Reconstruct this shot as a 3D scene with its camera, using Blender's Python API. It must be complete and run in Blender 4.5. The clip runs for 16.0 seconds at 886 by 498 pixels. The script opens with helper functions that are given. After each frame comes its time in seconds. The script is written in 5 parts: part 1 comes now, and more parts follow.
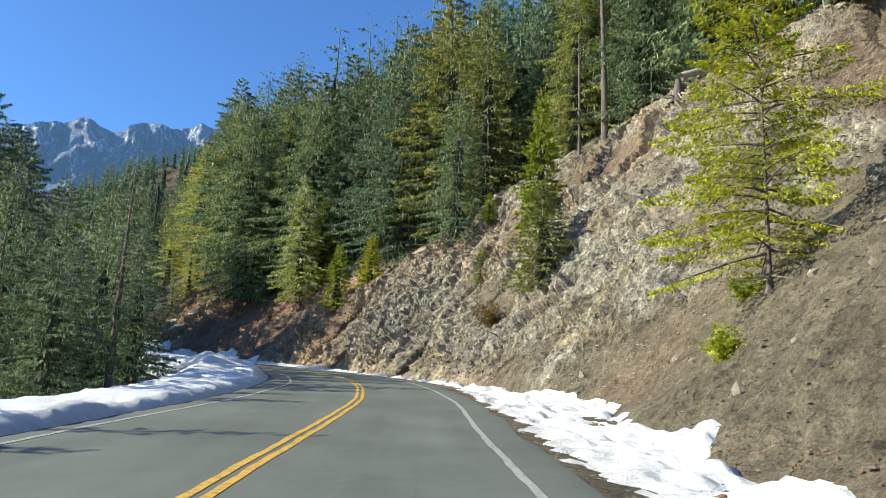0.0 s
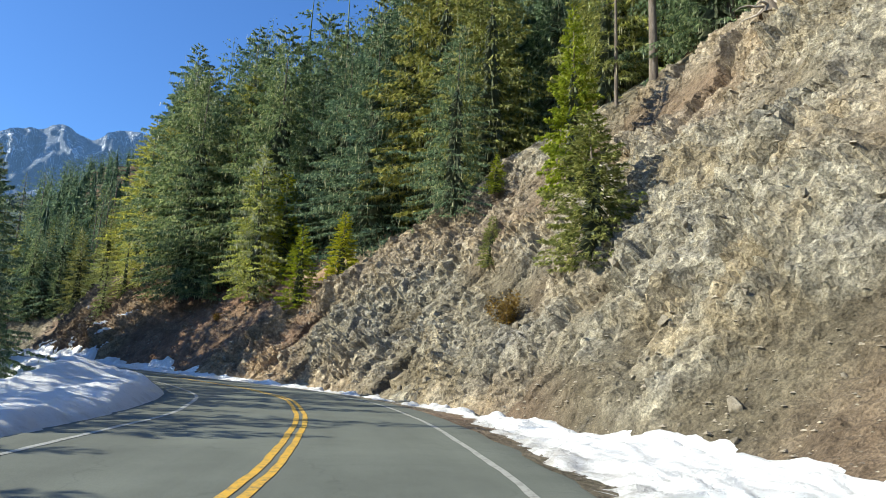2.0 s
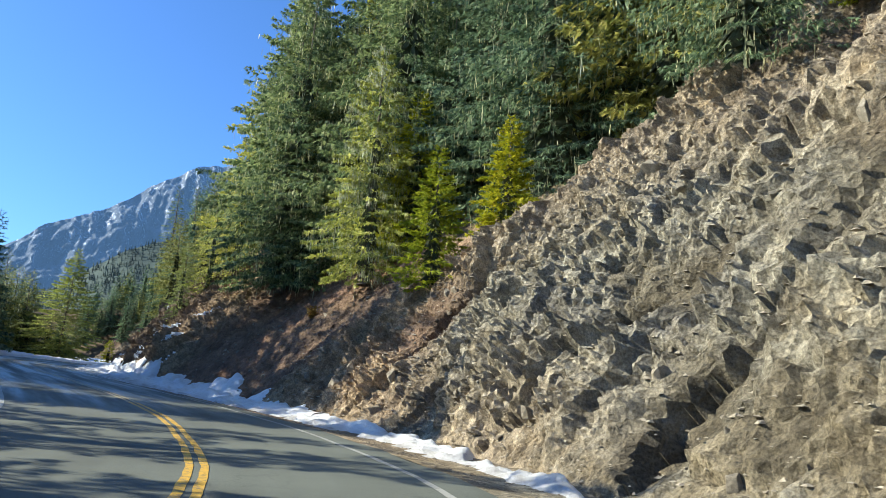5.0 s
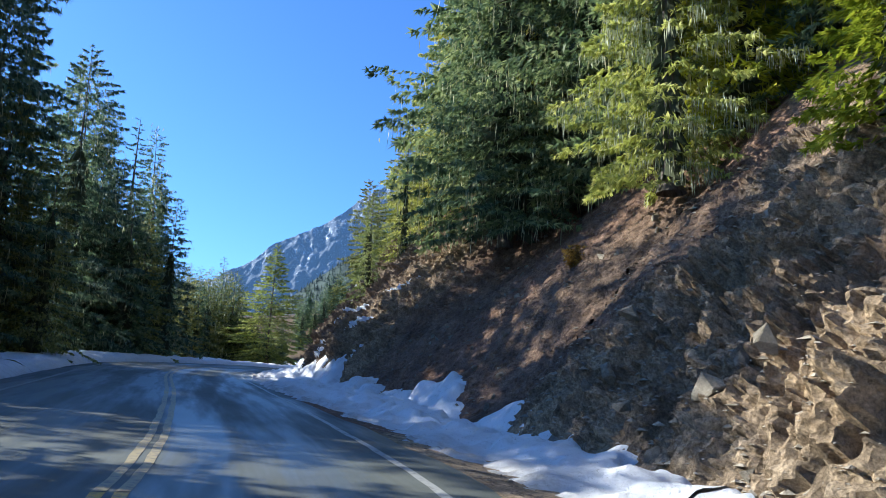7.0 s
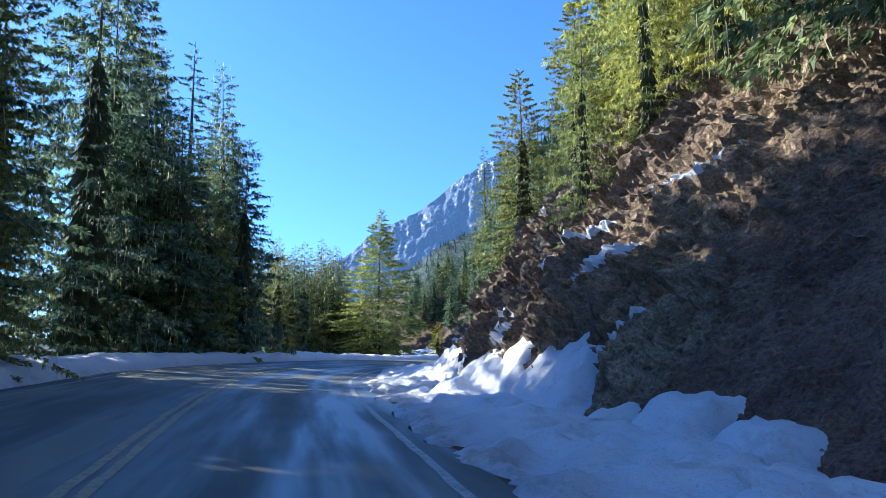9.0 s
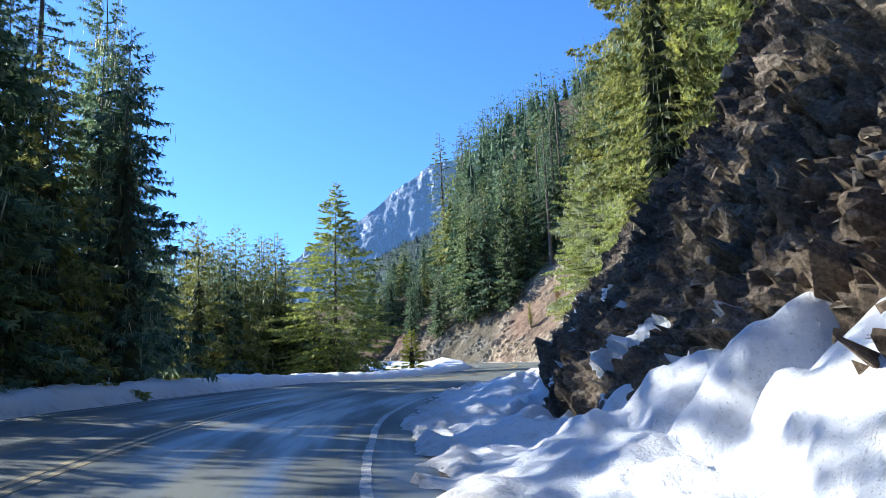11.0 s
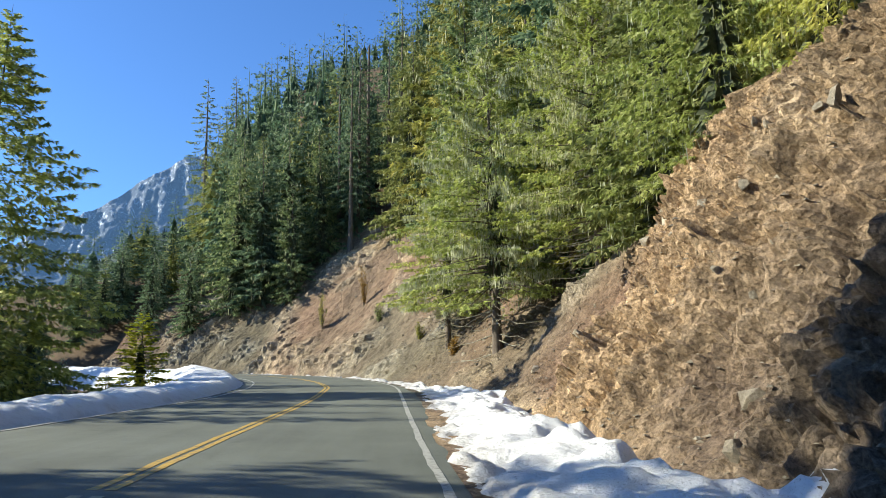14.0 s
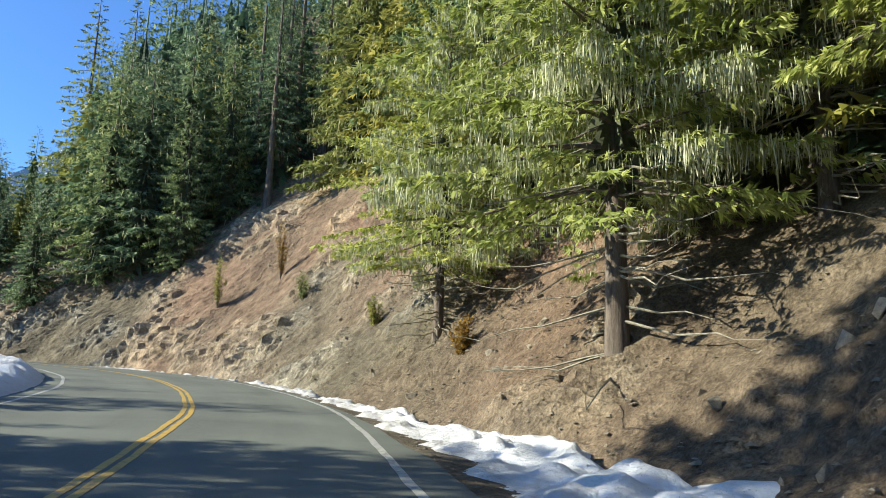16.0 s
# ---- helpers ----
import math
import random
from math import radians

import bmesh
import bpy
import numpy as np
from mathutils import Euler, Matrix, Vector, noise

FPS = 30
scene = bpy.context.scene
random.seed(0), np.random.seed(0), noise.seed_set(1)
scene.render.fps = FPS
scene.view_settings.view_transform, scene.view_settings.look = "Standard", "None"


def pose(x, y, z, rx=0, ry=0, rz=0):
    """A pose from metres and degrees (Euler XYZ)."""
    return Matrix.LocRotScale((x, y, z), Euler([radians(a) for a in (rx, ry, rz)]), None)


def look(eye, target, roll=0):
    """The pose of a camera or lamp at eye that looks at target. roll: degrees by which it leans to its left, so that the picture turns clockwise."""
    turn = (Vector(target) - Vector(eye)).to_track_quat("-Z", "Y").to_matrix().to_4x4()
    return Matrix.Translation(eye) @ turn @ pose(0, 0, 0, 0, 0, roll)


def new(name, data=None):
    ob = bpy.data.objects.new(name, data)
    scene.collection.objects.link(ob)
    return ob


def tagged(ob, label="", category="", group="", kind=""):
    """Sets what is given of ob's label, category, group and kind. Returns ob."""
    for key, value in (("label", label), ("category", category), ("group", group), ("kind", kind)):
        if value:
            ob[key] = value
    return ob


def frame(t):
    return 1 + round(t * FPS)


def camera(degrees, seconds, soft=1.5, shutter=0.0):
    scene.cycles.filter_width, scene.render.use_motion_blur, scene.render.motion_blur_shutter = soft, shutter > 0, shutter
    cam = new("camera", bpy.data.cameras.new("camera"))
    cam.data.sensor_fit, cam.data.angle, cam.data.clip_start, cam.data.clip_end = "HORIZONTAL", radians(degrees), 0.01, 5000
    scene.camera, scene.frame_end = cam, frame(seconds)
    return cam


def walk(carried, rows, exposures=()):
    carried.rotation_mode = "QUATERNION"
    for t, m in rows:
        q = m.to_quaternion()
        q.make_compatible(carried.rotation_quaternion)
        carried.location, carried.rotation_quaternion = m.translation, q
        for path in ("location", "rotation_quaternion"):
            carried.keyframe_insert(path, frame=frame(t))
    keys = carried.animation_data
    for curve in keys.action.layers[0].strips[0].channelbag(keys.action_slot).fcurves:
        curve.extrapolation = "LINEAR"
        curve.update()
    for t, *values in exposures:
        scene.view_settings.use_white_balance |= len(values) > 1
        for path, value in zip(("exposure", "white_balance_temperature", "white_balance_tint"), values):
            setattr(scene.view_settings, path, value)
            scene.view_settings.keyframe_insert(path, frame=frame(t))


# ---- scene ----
cam = camera(61.5, 16.0, soft=0.8)
METRES, EYE, TILT, LEAN, TURN = 150.0, 1.36, 10.5, -2.3, 0.0
ROWS = [
    (0.0, 0.0, 0.0, 0.0, -0.0, 0.0, 0.0),
    (0.5, -0.0012, 0.0223, -0.0035, -0.24, 0.14, 0.09),
    (1.0, -0.0025, 0.0457, -0.007, -0.6, 0.34, 0.11),
    (1.5, -0.0038, 0.0704, -0.0108, -1.08, 0.66, -0.17),
    (2.0, -0.0053, 0.0975, -0.0148, -1.54, 1.05, -0.68),
    (2.5, -0.0069, 0.1255, -0.0189, -1.54, 1.48, -1.17),
    (3.0, -0.0085, 0.1538, -0.0228, -0.78, 1.85, -1.48),
    (5.5, -0.035, 0.2962, -0.0416, 14.56, 3.16, 0.87),
    (6.0, -0.0472, 0.3247, -0.0453, 18.62, 3.14, 2.03),
    (6.5, -0.062, 0.3524, -0.0484, 22.65, 2.99, 3.37),
    (7.0, -0.0799, 0.38, -0.0515, 26.33, 2.94, 4.45),
    (7.5, -0.0999, 0.4063, -0.0541, 29.57, 2.89, 5.51),
    (8.0, -0.1224, 0.4323, -0.0562, 31.95, 2.72, 6.5),
    (8.5, -0.1459, 0.4573, -0.0582, 33.39, 2.52, 7.34),
    (9.0, -0.1707, 0.4823, -0.0602, 33.88, 2.42, 8.21),
    (9.5, -0.1933, 0.5052, -0.0619, 33.6, 2.44, 8.79),
    (12.0, -0.2974, 0.6228, -0.0716, 24.03, 2.0, 9.68),
    (12.5, -0.3145, 0.6471, -0.074, 20.79, 1.64, 9.05),
    (13.0, -0.3308, 0.6743, -0.0769, 17.31, 1.27, 7.99),
    (13.5, -0.3455, 0.7034, -0.0806, 13.75, 0.96, 6.61),
    (14.0, -0.3584, 0.7342, -0.0845, 10.44, 0.66, 5.24),
    (14.5, -0.37, 0.7671, -0.0888, 7.65, 0.42, 4.08),
    (15.0, -0.3808, 0.8014, -0.0936, 5.59, 0.29, 2.99),
    (15.5, -0.3912, 0.837, -0.0985, 4.38, 0.28, 2.06),
    (16.0, -0.4022, 0.8734, -0.1034, 4.2, 0.54, 1.35),
]
EXPOSURES = [(0.0, 1.0, 6500, 10), (3.0, 1.0, 6450, 10), (5.5, 1.15, 6300, 10), (7.0, 1.15, 5800, 14), (8.5, 1.42, 5500, 17), (10.5, 1.42, 5550, 17), (12.5, 1.22, 6450, 11), (14.2, 1.06, 6550, 10), (16.0, 1.12, 6500, 10)]
walk(cam, [(t, pose(0, 0, EYE, TILT, LEAN, TURN) @ pose(METRES * x, METRES * y, METRES * z, 90 + pitch, roll, yaw)) for t, x, y, z, yaw, pitch, roll in ROWS], EXPOSURES)

# ---- light ----
SUN_AZ, SUN_EL = 101.0, 27.0          # degrees to the left of +y, and above the horizon
sun_dir = Vector((-math.sin(radians(SUN_AZ)) * math.cos(radians(SUN_EL)), math.cos(radians(SUN_AZ)) * math.cos(radians(SUN_EL)), math.sin(radians(SUN_EL))))
world = bpy.data.worlds.new("sky")
scene.world = world
world.use_nodes = True
wn = world.node_tree.nodes
sky = wn.new("ShaderNodeTexSky")
sky.sky_type, sky.sun_disc = "NISHITA", False
sky.sun_elevation, sky.sun_rotation = radians(SUN_EL), radians(-SUN_AZ) % (2 * math.pi)
sky.altitude, sky.air_density, sky.dust_density, sky.ozone_density = 900, 1.15, 0.9, 3.5
tone = wn.new("ShaderNodeMix")
tone.data_type, tone.blend_type = "RGBA", "MULTIPLY"
tone.inputs[0].default_value, tone.inputs[7].default_value = 1.0, (0.56, 0.86, 1.22, 1)   # the clear, deep blue of mountain air
world.node_tree.links.new(sky.outputs[0], tone.inputs[6])
world.node_tree.links.new(tone.outputs[2], wn["Background"].inputs[0])
wn["Background"].inputs[1].default_value = 0.092
sun_data = bpy.data.lights.new("sun", "SUN")
sun_data.energy, sun_data.angle, sun_data.color = 5.0, radians(0.53), (1.0, 0.955, 0.77)
sun = new("sun", sun_data)
sun.matrix_world = look(sun_dir * 100, (0, 0, 0))

# ---- geometry of the place ----
# the yellow line in the middle of the road
CENTRE = [(-0.8, -38.6, -1.51), (-1.0, -29.6, -1.18), (-1.2, -20.6, -0.82), (-1.5, -11.5, -0.44), (-1.9, -2.5, -0.10), (-2.3, 6.5, 0.19), (-2.7, 15.5, 0.48), (-2.9, 24.6, 0.85), (-3.9, 33.5, 1.25), (-5.8, 42.4, 1.65), (-9.4, 50.6, 2.02), (-14.5, 58.1, 2.41), (-20.5, 64.8, 2.86), (-27.0, 71.1, 3.32), (-33.5, 77.4, 3.78), (-39.9, 83.7, 4.27), (-46.1, 90.3, 4.74), (-51.1, 97.7, 5.13), (-55.2, 105.8, 5.45), (-58.4, 114.2, 5.76), (-60.9, 122.9, 5.98), (-63.2, 131.7, 6.26), (-65.4, 140.4, 6.60), (-68.3, 149.0, 6.95), (-72.0, 157.2, 7.32), (-76.6, 165.0, 7.70), (-82.3, 171.9, 8.08), (-89.4, 177.4, 8.46), (-97.6, 181.3, 8.84), (-106.2, 183.9, 9.21), (-115.1, 185.6, 9.58), (-124.1, 186.7, 9.94), (-133.0, 187.7, 10.31)]


def smooth(a, n=11):
    return np.convolve(np.pad(a, n // 2, mode="reflect", reflect_type="odd"), np.ones(n) / n, "valid")


ctrl = np.array(CENTRE)
along = np.concatenate([[0], np.cumsum(np.linalg.norm(np.diff(ctrl[:, :2], axis=0), axis=1))])
CS = np.arange(0, along[-1], 0.5)                      # arc length of the samples
CX, CY, CZ = [smooth(smooth(np.interp(CS, along, ctrl[:, i]), 9), 9) for i in range(3)]
S0 = -33.0                                             # s at the first sample
CS = CS + S0
_dx, _dy = np.gradient(CX), np.gradient(CY)
_n = np.hypot(_dx, _dy)
TX, TY = _dx / _n, _dy / _n


def table(s, *rows):
    return np.interp(s, [r[0] for r in rows], [r[1] for r in rows])


def bank(s):
    return table(s, (60, 0), (90, 0.03), (115, 0.05), (140, 0.05), (150, 0.02), (170, 0))


def toe(s):
    return table(s, (-33, 7.0), (14, 6.6), (18, 6.6), (21, 7.7), (25, 7.5), (29, 8.2), (33, 8.4), (36.5, 7.4), (41, 7.1), (46, 6.7), (57, 6.7), (63, 7.1), (72, 7.4), (78, 7.1), (87, 7.3), (94, 7.0), (98, 6.5), (105, 6.2), (114, 6.5), (123, 6.6), (127, 7.3), (135, 7.2), (150, 7.3), (157, 7.5), (163, 6.9), (168, 6.8), (172, 6.0), (182, 5.4), (198, 5.1), (260, 5.1))


def cut_tan(s):
    return table(s, (-33, 1.0), (20, 1.0), (32, 0.97), (36.5, 1.25), (42, 1.3), (54, 1.36), (62, 1.5), (72, 1.5), (76, 1.18), (81, 1.16), (85, 1.04), (93, 0.93), (98, 1.3), (103, 1.55), (115, 1.5), (125, 1.32), (138, 1.3), (150, 1.45), (158, 1.2), (165, 0.92), (200, 1.12), (260, 1.1))


def crest(s):
    return table(s, (-33, 8), (5, 12), (20, 18), (30, 20), (42, 20.5), (52, 19.3), (58, 16.3), (64, 11.4), (70, 7.4), (75, 7), (80, 8), (88, 8.6), (95, 8.8), (105, 8.2), (125, 8.5), (135, 8.5), (145, 8), (155, 7), (163, 5), (172, 5), (180, 7), (190, 12), (200, 15), (210, 13.5), (218, 11), (226, 7), (240, 5), (260, 4))


def crest_u(s):
    return toe(s) + crest(s) / cut_tan(s)


def profile(s, u):
    """Height above the middle of the road at u metres to its right."""
    t, a, hc = toe(s), cut_tan(s), crest(s)
    road = -bank(s) * np.clip(u, -9, 9)
    cut = (u - t) * a
    nat = table(s, (-33, 0.7), (60, 0.76), (75, 0.84), (95, 0.8), (130, 0.86), (170, 0.9), (210, 0.95))
    up = np.where(cut < hc, cut, hc + (u - t - hc / a) * nat)
    ditch = -0.10 * np.clip((u - 4.4) / 0.8, 0, 1)
    right = np.where(u > t, up + ditch, ditch)
    fall = table(s, (-33, 0.55), (60, 0.55), (80, 0.35), (95, 0.06), (140, 0.06), (160, 0.2), (175, 0.45), (260, 0.45))
    v = -u
    left = -fall * np.clip(v - 7.0, 0, 24) - 0.55 * np.clip(v - 31, 0, 40)
    return road + np.where(u > 4.4, right, np.where(v > 7.0, left, 0.0))


def place(s, u, h=0.0):
    """World points from road coordinates; h is metres above the middle of the road."""
    s, u = np.asarray(s, float), np.asarray(u, float)
    x, y, z = np.interp(s, CS, CX), np.interp(s, CS, CY), np.interp(s, CS, CZ)
    tx, ty = np.interp(s, CS, TX), np.interp(s, CS, TY)
    return np.stack([x + u * ty, y - u * tx, z + h], -1)


def road_coords(x, y):
    """s, u of points, by the nearest point of the road."""
    x, y = np.atleast_1d(x).astype(float), np.atleast_1d(y).astype(float)
    so, uo = np.empty(len(x)), np.empty(len(x))
    for i in range(0, len(x), 4000):
        dx, dy = x[i:i + 4000, None] - CX[None], y[i:i + 4000, None] - CY[None]
        k = np.argmin(dx * dx + dy * dy, 1)
        r = np.arange(len(k))
        ex, ey = dx[r, k], dy[r, k]
        so[i:i + 4000] = CS[k] + ex * TX[k] + ey * TY[k]
        d = np.hypot(ex, ey)
        uo[i:i + 4000] = d * np.sign(ex * TY[k] - ey * TX[k])
    return so, uo


def hash01(i, j, k, seed=0):
    h = (i.astype(np.int64) * 73856093) ^ (j.astype(np.int64) * 19349663) ^ (k.astype(np.int64) * 83492791) ^ (seed * 2654435761)
    h = (h ^ (h >> 13)) * 1274126177 & 0xFFFFFFFF
    h = (h ^ (h >> 15)) * 2246822519 & 0xFFFFFFFF
    return ((h ^ (h >> 16)) & 0xFFFFFF) / float(0x1000000)


def vnoise(p, size, seed=0):
    """Smooth noise, -1 to 1."""
    q = p / size
    b = np.floor(q)
    f = q - b
    f = f * f * (3 - 2 * f)
    b = b.astype(np.int64)
    out = 0
    for dx in (0, 1):
        for dy in (0, 1):
            for dz in (0, 1):
                w = (f[:, 0] if dx else 1 - f[:, 0]) * (f[:, 1] if dy else 1 - f[:, 1]) * (f[:, 2] if dz else 1 - f[:, 2])
                out = out + w * hash01(b[:, 0] + dx, b[:, 1] + dy, b[:, 2] + dz, seed)
    return out * 2 - 1


def blocks(p, size, seed=0, tilt=1.0):
    """Fractured rock: every cell is a tilted facet of its own. Also gives the distance to the cell's border."""
    q = p / np.asarray(size)
    b = np.floor(q).astype(np.int64)
    best, second, out = np.full(len(p), 9.0), np.full(len(p), 9.0), np.zeros(len(p))
    for dx in (-1, 0, 1):
        for dy in (-1, 0, 1):
            for dz in (-1, 0, 1):
                i, j, k = b[:, 0] + dx, b[:, 1] + dy, b[:, 2] + dz
                c = np.stack([i + hash01(i, j, k, seed), j + hash01(i, j, k, seed + 1), k + hash01(i, j, k, seed + 2)], -1)
                e = q - c
                d = np.sqrt((e * e).sum(1))
                g = np.stack([hash01(i, j, k, seed + 3), hash01(i, j, k, seed + 4), hash01(i, j, k, seed + 5)], -1) - 0.5
                v = hash01(i, j, k, seed + 6) - 0.5 + tilt * 2 * (e * g).sum(1)
                near = d < best
                second = np.where(near, best, np.minimum(second, d))
                out = np.where(near, v, out)
                best = np.where(near, d, best)
    return out, second - best


def hill_fade(x, y):
    """The wooded spur ends where the valley opens."""
    f = np.clip((x + 0.55 * (y - 213) + 148) / 65, 0, 1)
    return f * f * (3 - 2 * f) * np.clip((330 - y) / 70, 0, 1)


def ground_height(x, y, under=True):
    """The natural ground over the whole country."""
    x, y = np.atleast_1d(x).astype(float), np.atleast_1d(y).astype(float)
    s, u = road_coords(x, y)
    s = np.clip(s, CS[0], CS[-1])
    zc = np.interp(s, CS, CZ)
    h = profile(s, np.clip(u, -75, 70)) + np.clip(u - 70, 0, 400) * 0.35
    m = 1 - (1 - hill_fade(x, y)) * np.clip((u - 16) / 25, 0, 1)
    h = np.where(u > 8, h * m + (1 - m) * -0.25 * np.clip(u - 8, 0, 60), h)
    p = np.stack([x, y, 0 * x], -1)
    far = np.clip((np.abs(u) - 10) / 20, 0, 1)
    h = h + far * (vnoise(p, 23.0, 5) * 1.6 + vnoise(p, 7.0, 6) * 0.5)
    h = h + 115 * np.exp(-((x + 150) / 170) ** 2 - ((y - 560) / 150) ** 2)      # a wooded hill across the valley
    if under:
        cu = crest_u(s)
        low = np.where((u > -9) & (u < cu + 3), 0.9, 0.0)
        low = np.where((u > toe(s) + 1.5) & (u < cu + 3), 2.6, low)
        low = np.where((u >= cu + 3) & (u < cu + 6), 2.6 * (cu + 6 - u) / 3, low)
        low = np.where((u <= -9) & (u > -11), 0.9 * (u + 11) / 2, low)
        h = h - low
    return zc + h


# ---- materials ----
def shader(name, rough=0.8, metal=0.0, spec=0.5):
    m = bpy.data.materials.new(name)
    m.use_nodes = True
    n, l = m.node_tree.nodes, m.node_tree.links
    b = n["Principled BSDF"]
    b.inputs["Roughness"].default_value, b.inputs["Metallic"].default_value = rough, metal
    b.inputs["Specular IOR Level"].default_value = spec
    return m, n, l, b


def noise_node(n, l, coords, scale, detail=6.0, rough=0.6, dist=0.0):
    t = n.new("ShaderNodeTexNoise")
    t.inputs["Scale"].default_value, t.inputs["Detail"].default_value = scale, detail
    t.inputs["Roughness"].default_value, t.inputs["Distortion"].default_value = rough, dist
    l.new(coords, t.inputs["Vector"])
    return t.outputs["Fac"]


def ramp(n, l, fac, *stops):
    r = n.new("ShaderNodeValToRGB")
    e = r.color_ramp.elements
    while len(e) < len(stops):
        e.new(0.5)
    for k, (pos, col) in zip(e, stops):
        k.position, k.color = pos, (*col, 1) if len(col) == 3 else col
    l.new(fac, r.inputs[0])
    return r.outputs[0]


def mix(n, l, fac, a, b, mode="MIX"):
    m = n.new("ShaderNodeMix")
    m.data_type, m.blend_type = "RGBA", mode
    for sock, v in ((m.inputs[0], fac), (m.inputs[6], a), (m.inputs[7], b)):
        if isinstance(v, (int, float)):
            sock.default_value = v
        elif isinstance(v, tuple):
            sock.default_value = (*v, 1)
        else:
            l.new(v, sock)
    return m.outputs[2]


def math_node(n, l, op, a, b=0.0):
    m = n.new("ShaderNodeMath")
    m.operation = op
    for sock, v in ((m.inputs[0], a), (m.inputs[1], b)):
        if isinstance(v, (int, float)):
            sock.default_value = v
        else:
            l.new(v, sock)
    return m.outputs[0]


def bump(n, l, b, height, strength, distance):
    k = n.new("ShaderNodeBump")
    k.inputs["Strength"].default_value, k.inputs["Distance"].default_value = strength, distance
    l.new(height, k.inputs["Height"])
    l.new(k.outputs[0], b.inputs["Normal"])


def grey(*v):
    return [(p, (c, c, c)) for p, c in v]


def attribute(n, name):
    a = n.new("ShaderNodeAttribute")
    a.attribute_name = name
    return a.outputs["Fac"]


def position(n):
    return n.new("ShaderNodeNewGeometry").outputs["Position"]


def make_asphalt():
    m, n, l, b = shader("asphalt", 0.85)
    pos = position(n)
    uv = n.new("ShaderNodeUVMap").outputs[0]
    stretch = n.new("ShaderNodeMapping")
    stretch.inputs["Scale"].default_value = (1.0, 0.08, 1.0)
    l.new(uv, stretch.inputs[0])
    tracks = noise_node(n, l, stretch.outputs[0], 0.9, 4.0)
    patches = noise_node(n, l, pos, 0.35, 5.0)
    grain = noise_node(n, l, pos, 55.0, 4.0, 0.7)
    base = ramp(n, l, tracks, (0.3, (0.076, 0.084, 0.070)), (0.5, (0.118, 0.130, 0.109)), (0.7, (0.155, 0.170, 0.143)))
    base = mix(n, l, 0.55, base, ramp(n, l, patches, (0.35, (0.088, 0.097, 0.081)), (0.65, (0.154, 0.169, 0.140))))
    base = mix(n, l, 1.0, base, ramp(n, l, grain, *grey((0.25, 0.62), (0.75, 1.2))), "MULTIPLY")
    crack = n.new("ShaderNodeTexVoronoi")
    crack.feature = "DISTANCE_TO_EDGE"
    crack.inputs["Scale"].default_value = 0.32
    warp = n.new("ShaderNodeVectorMath")
    warp.operation = "ADD"
    wn_ = n.new("ShaderNodeTexNoise")
    wn_.inputs["Scale"].default_value = 1.3
    l.new(pos, wn_.inputs["Vector"])
    l.new(pos, warp.inputs[0])
    l.new(wn_.outputs["Color"], warp.inputs[1])
    l.new(warp.outputs[0], crack.inputs["Vector"])
    line = ramp(n, l, crack.outputs["Distance"], (0.0, (0.35, 0.35, 0.35)), (0.006, (1, 1, 1)))
    base = mix(n, l, 0.3, base, mix(n, l, 1.0, base, line, "MULTIPLY"))
    # meltwater lies on the shaded stretch
    wet = attribute(n, "wet")
    puddle = math_node(n, l, "MULTIPLY", wet, ramp(n, l, tracks, *grey((0.4, 0.15), (0.58, 1.0))))
    base = mix(n, l, puddle, base, mix(n, l, 1.0, base, (0.85, 0.85, 0.85), "MULTIPLY"))
    l.new(base, b.inputs["Base Color"])
    rough = n.new("ShaderNodeMapRange")
    l.new(puddle, rough.inputs[0])
    rough.inputs[3].default_value, rough.inputs[4].default_value = 0.86, 0.33
    l.new(rough.outputs[0], b.inputs["Roughness"])
    gloss = n.new("ShaderNodeMapRange")
    l.new(puddle, gloss.inputs[0])
    gloss.inputs[3].default_value, gloss.inputs[4].default_value = 0.4, 0.9
    l.new(gloss.outputs[0], b.inputs["Specular IOR Level"])
    bump(n, l, b, grain, 0.35, 0.006)
    return m


def make_paint(name, colour, worn):
    m, n, l, b = shader(name, 0.6)
    pos = position(n)
    wear = noise_node(n, l, pos, 9.0, 6.0, 0.7)
    l.new(ramp(n, l, wear, (0.36, worn), (0.52, colour)), b.inputs["Base Color"])
    bump(n, l, b, noise_node(n, l, pos, 60.0, 3.0), 0.3, 0.004)
    return m


def make_snow():
    m, n, l, b = shader("snow", 0.55, spec=0.4)
    pos = position(n)
    dirt = noise_node(n, l, pos, 2.2, 8.0, 0.72)
    speck = noise_node(n, l, pos, 24.0, 6.0, 0.8)
    near = attribute(n, "dirt")
    c = ramp(n, l, dirt, (0.30, (0.60, 0.60, 0.59)), (0.48, (0.80, 0.81, 0.82)))
    c = mix(n, l, ramp(n, l, speck, *grey((0.585, 0.0), (0.66, 0.75))), c, (0.2, 0.17, 0.13))
    c = mix(n, l, math_node(n, l, "MULTIPLY", near, ramp(n, l, dirt, *grey((0.38, 0.2), (0.6, 1.0)))), c, (0.30, 0.27, 0.23))
    l.new(c, b.inputs["Base Color"])
    b.inputs["Subsurface Weight"].default_value = 0.0
    h = mix(n, l, 0.35, noise_node(n, l, pos, 5.0, 8.0, 0.65), noise_node(n, l, pos, 28.0, 4.0, 0.7))
    bump(n, l, b, h, 1.0, 0.11)
    return m


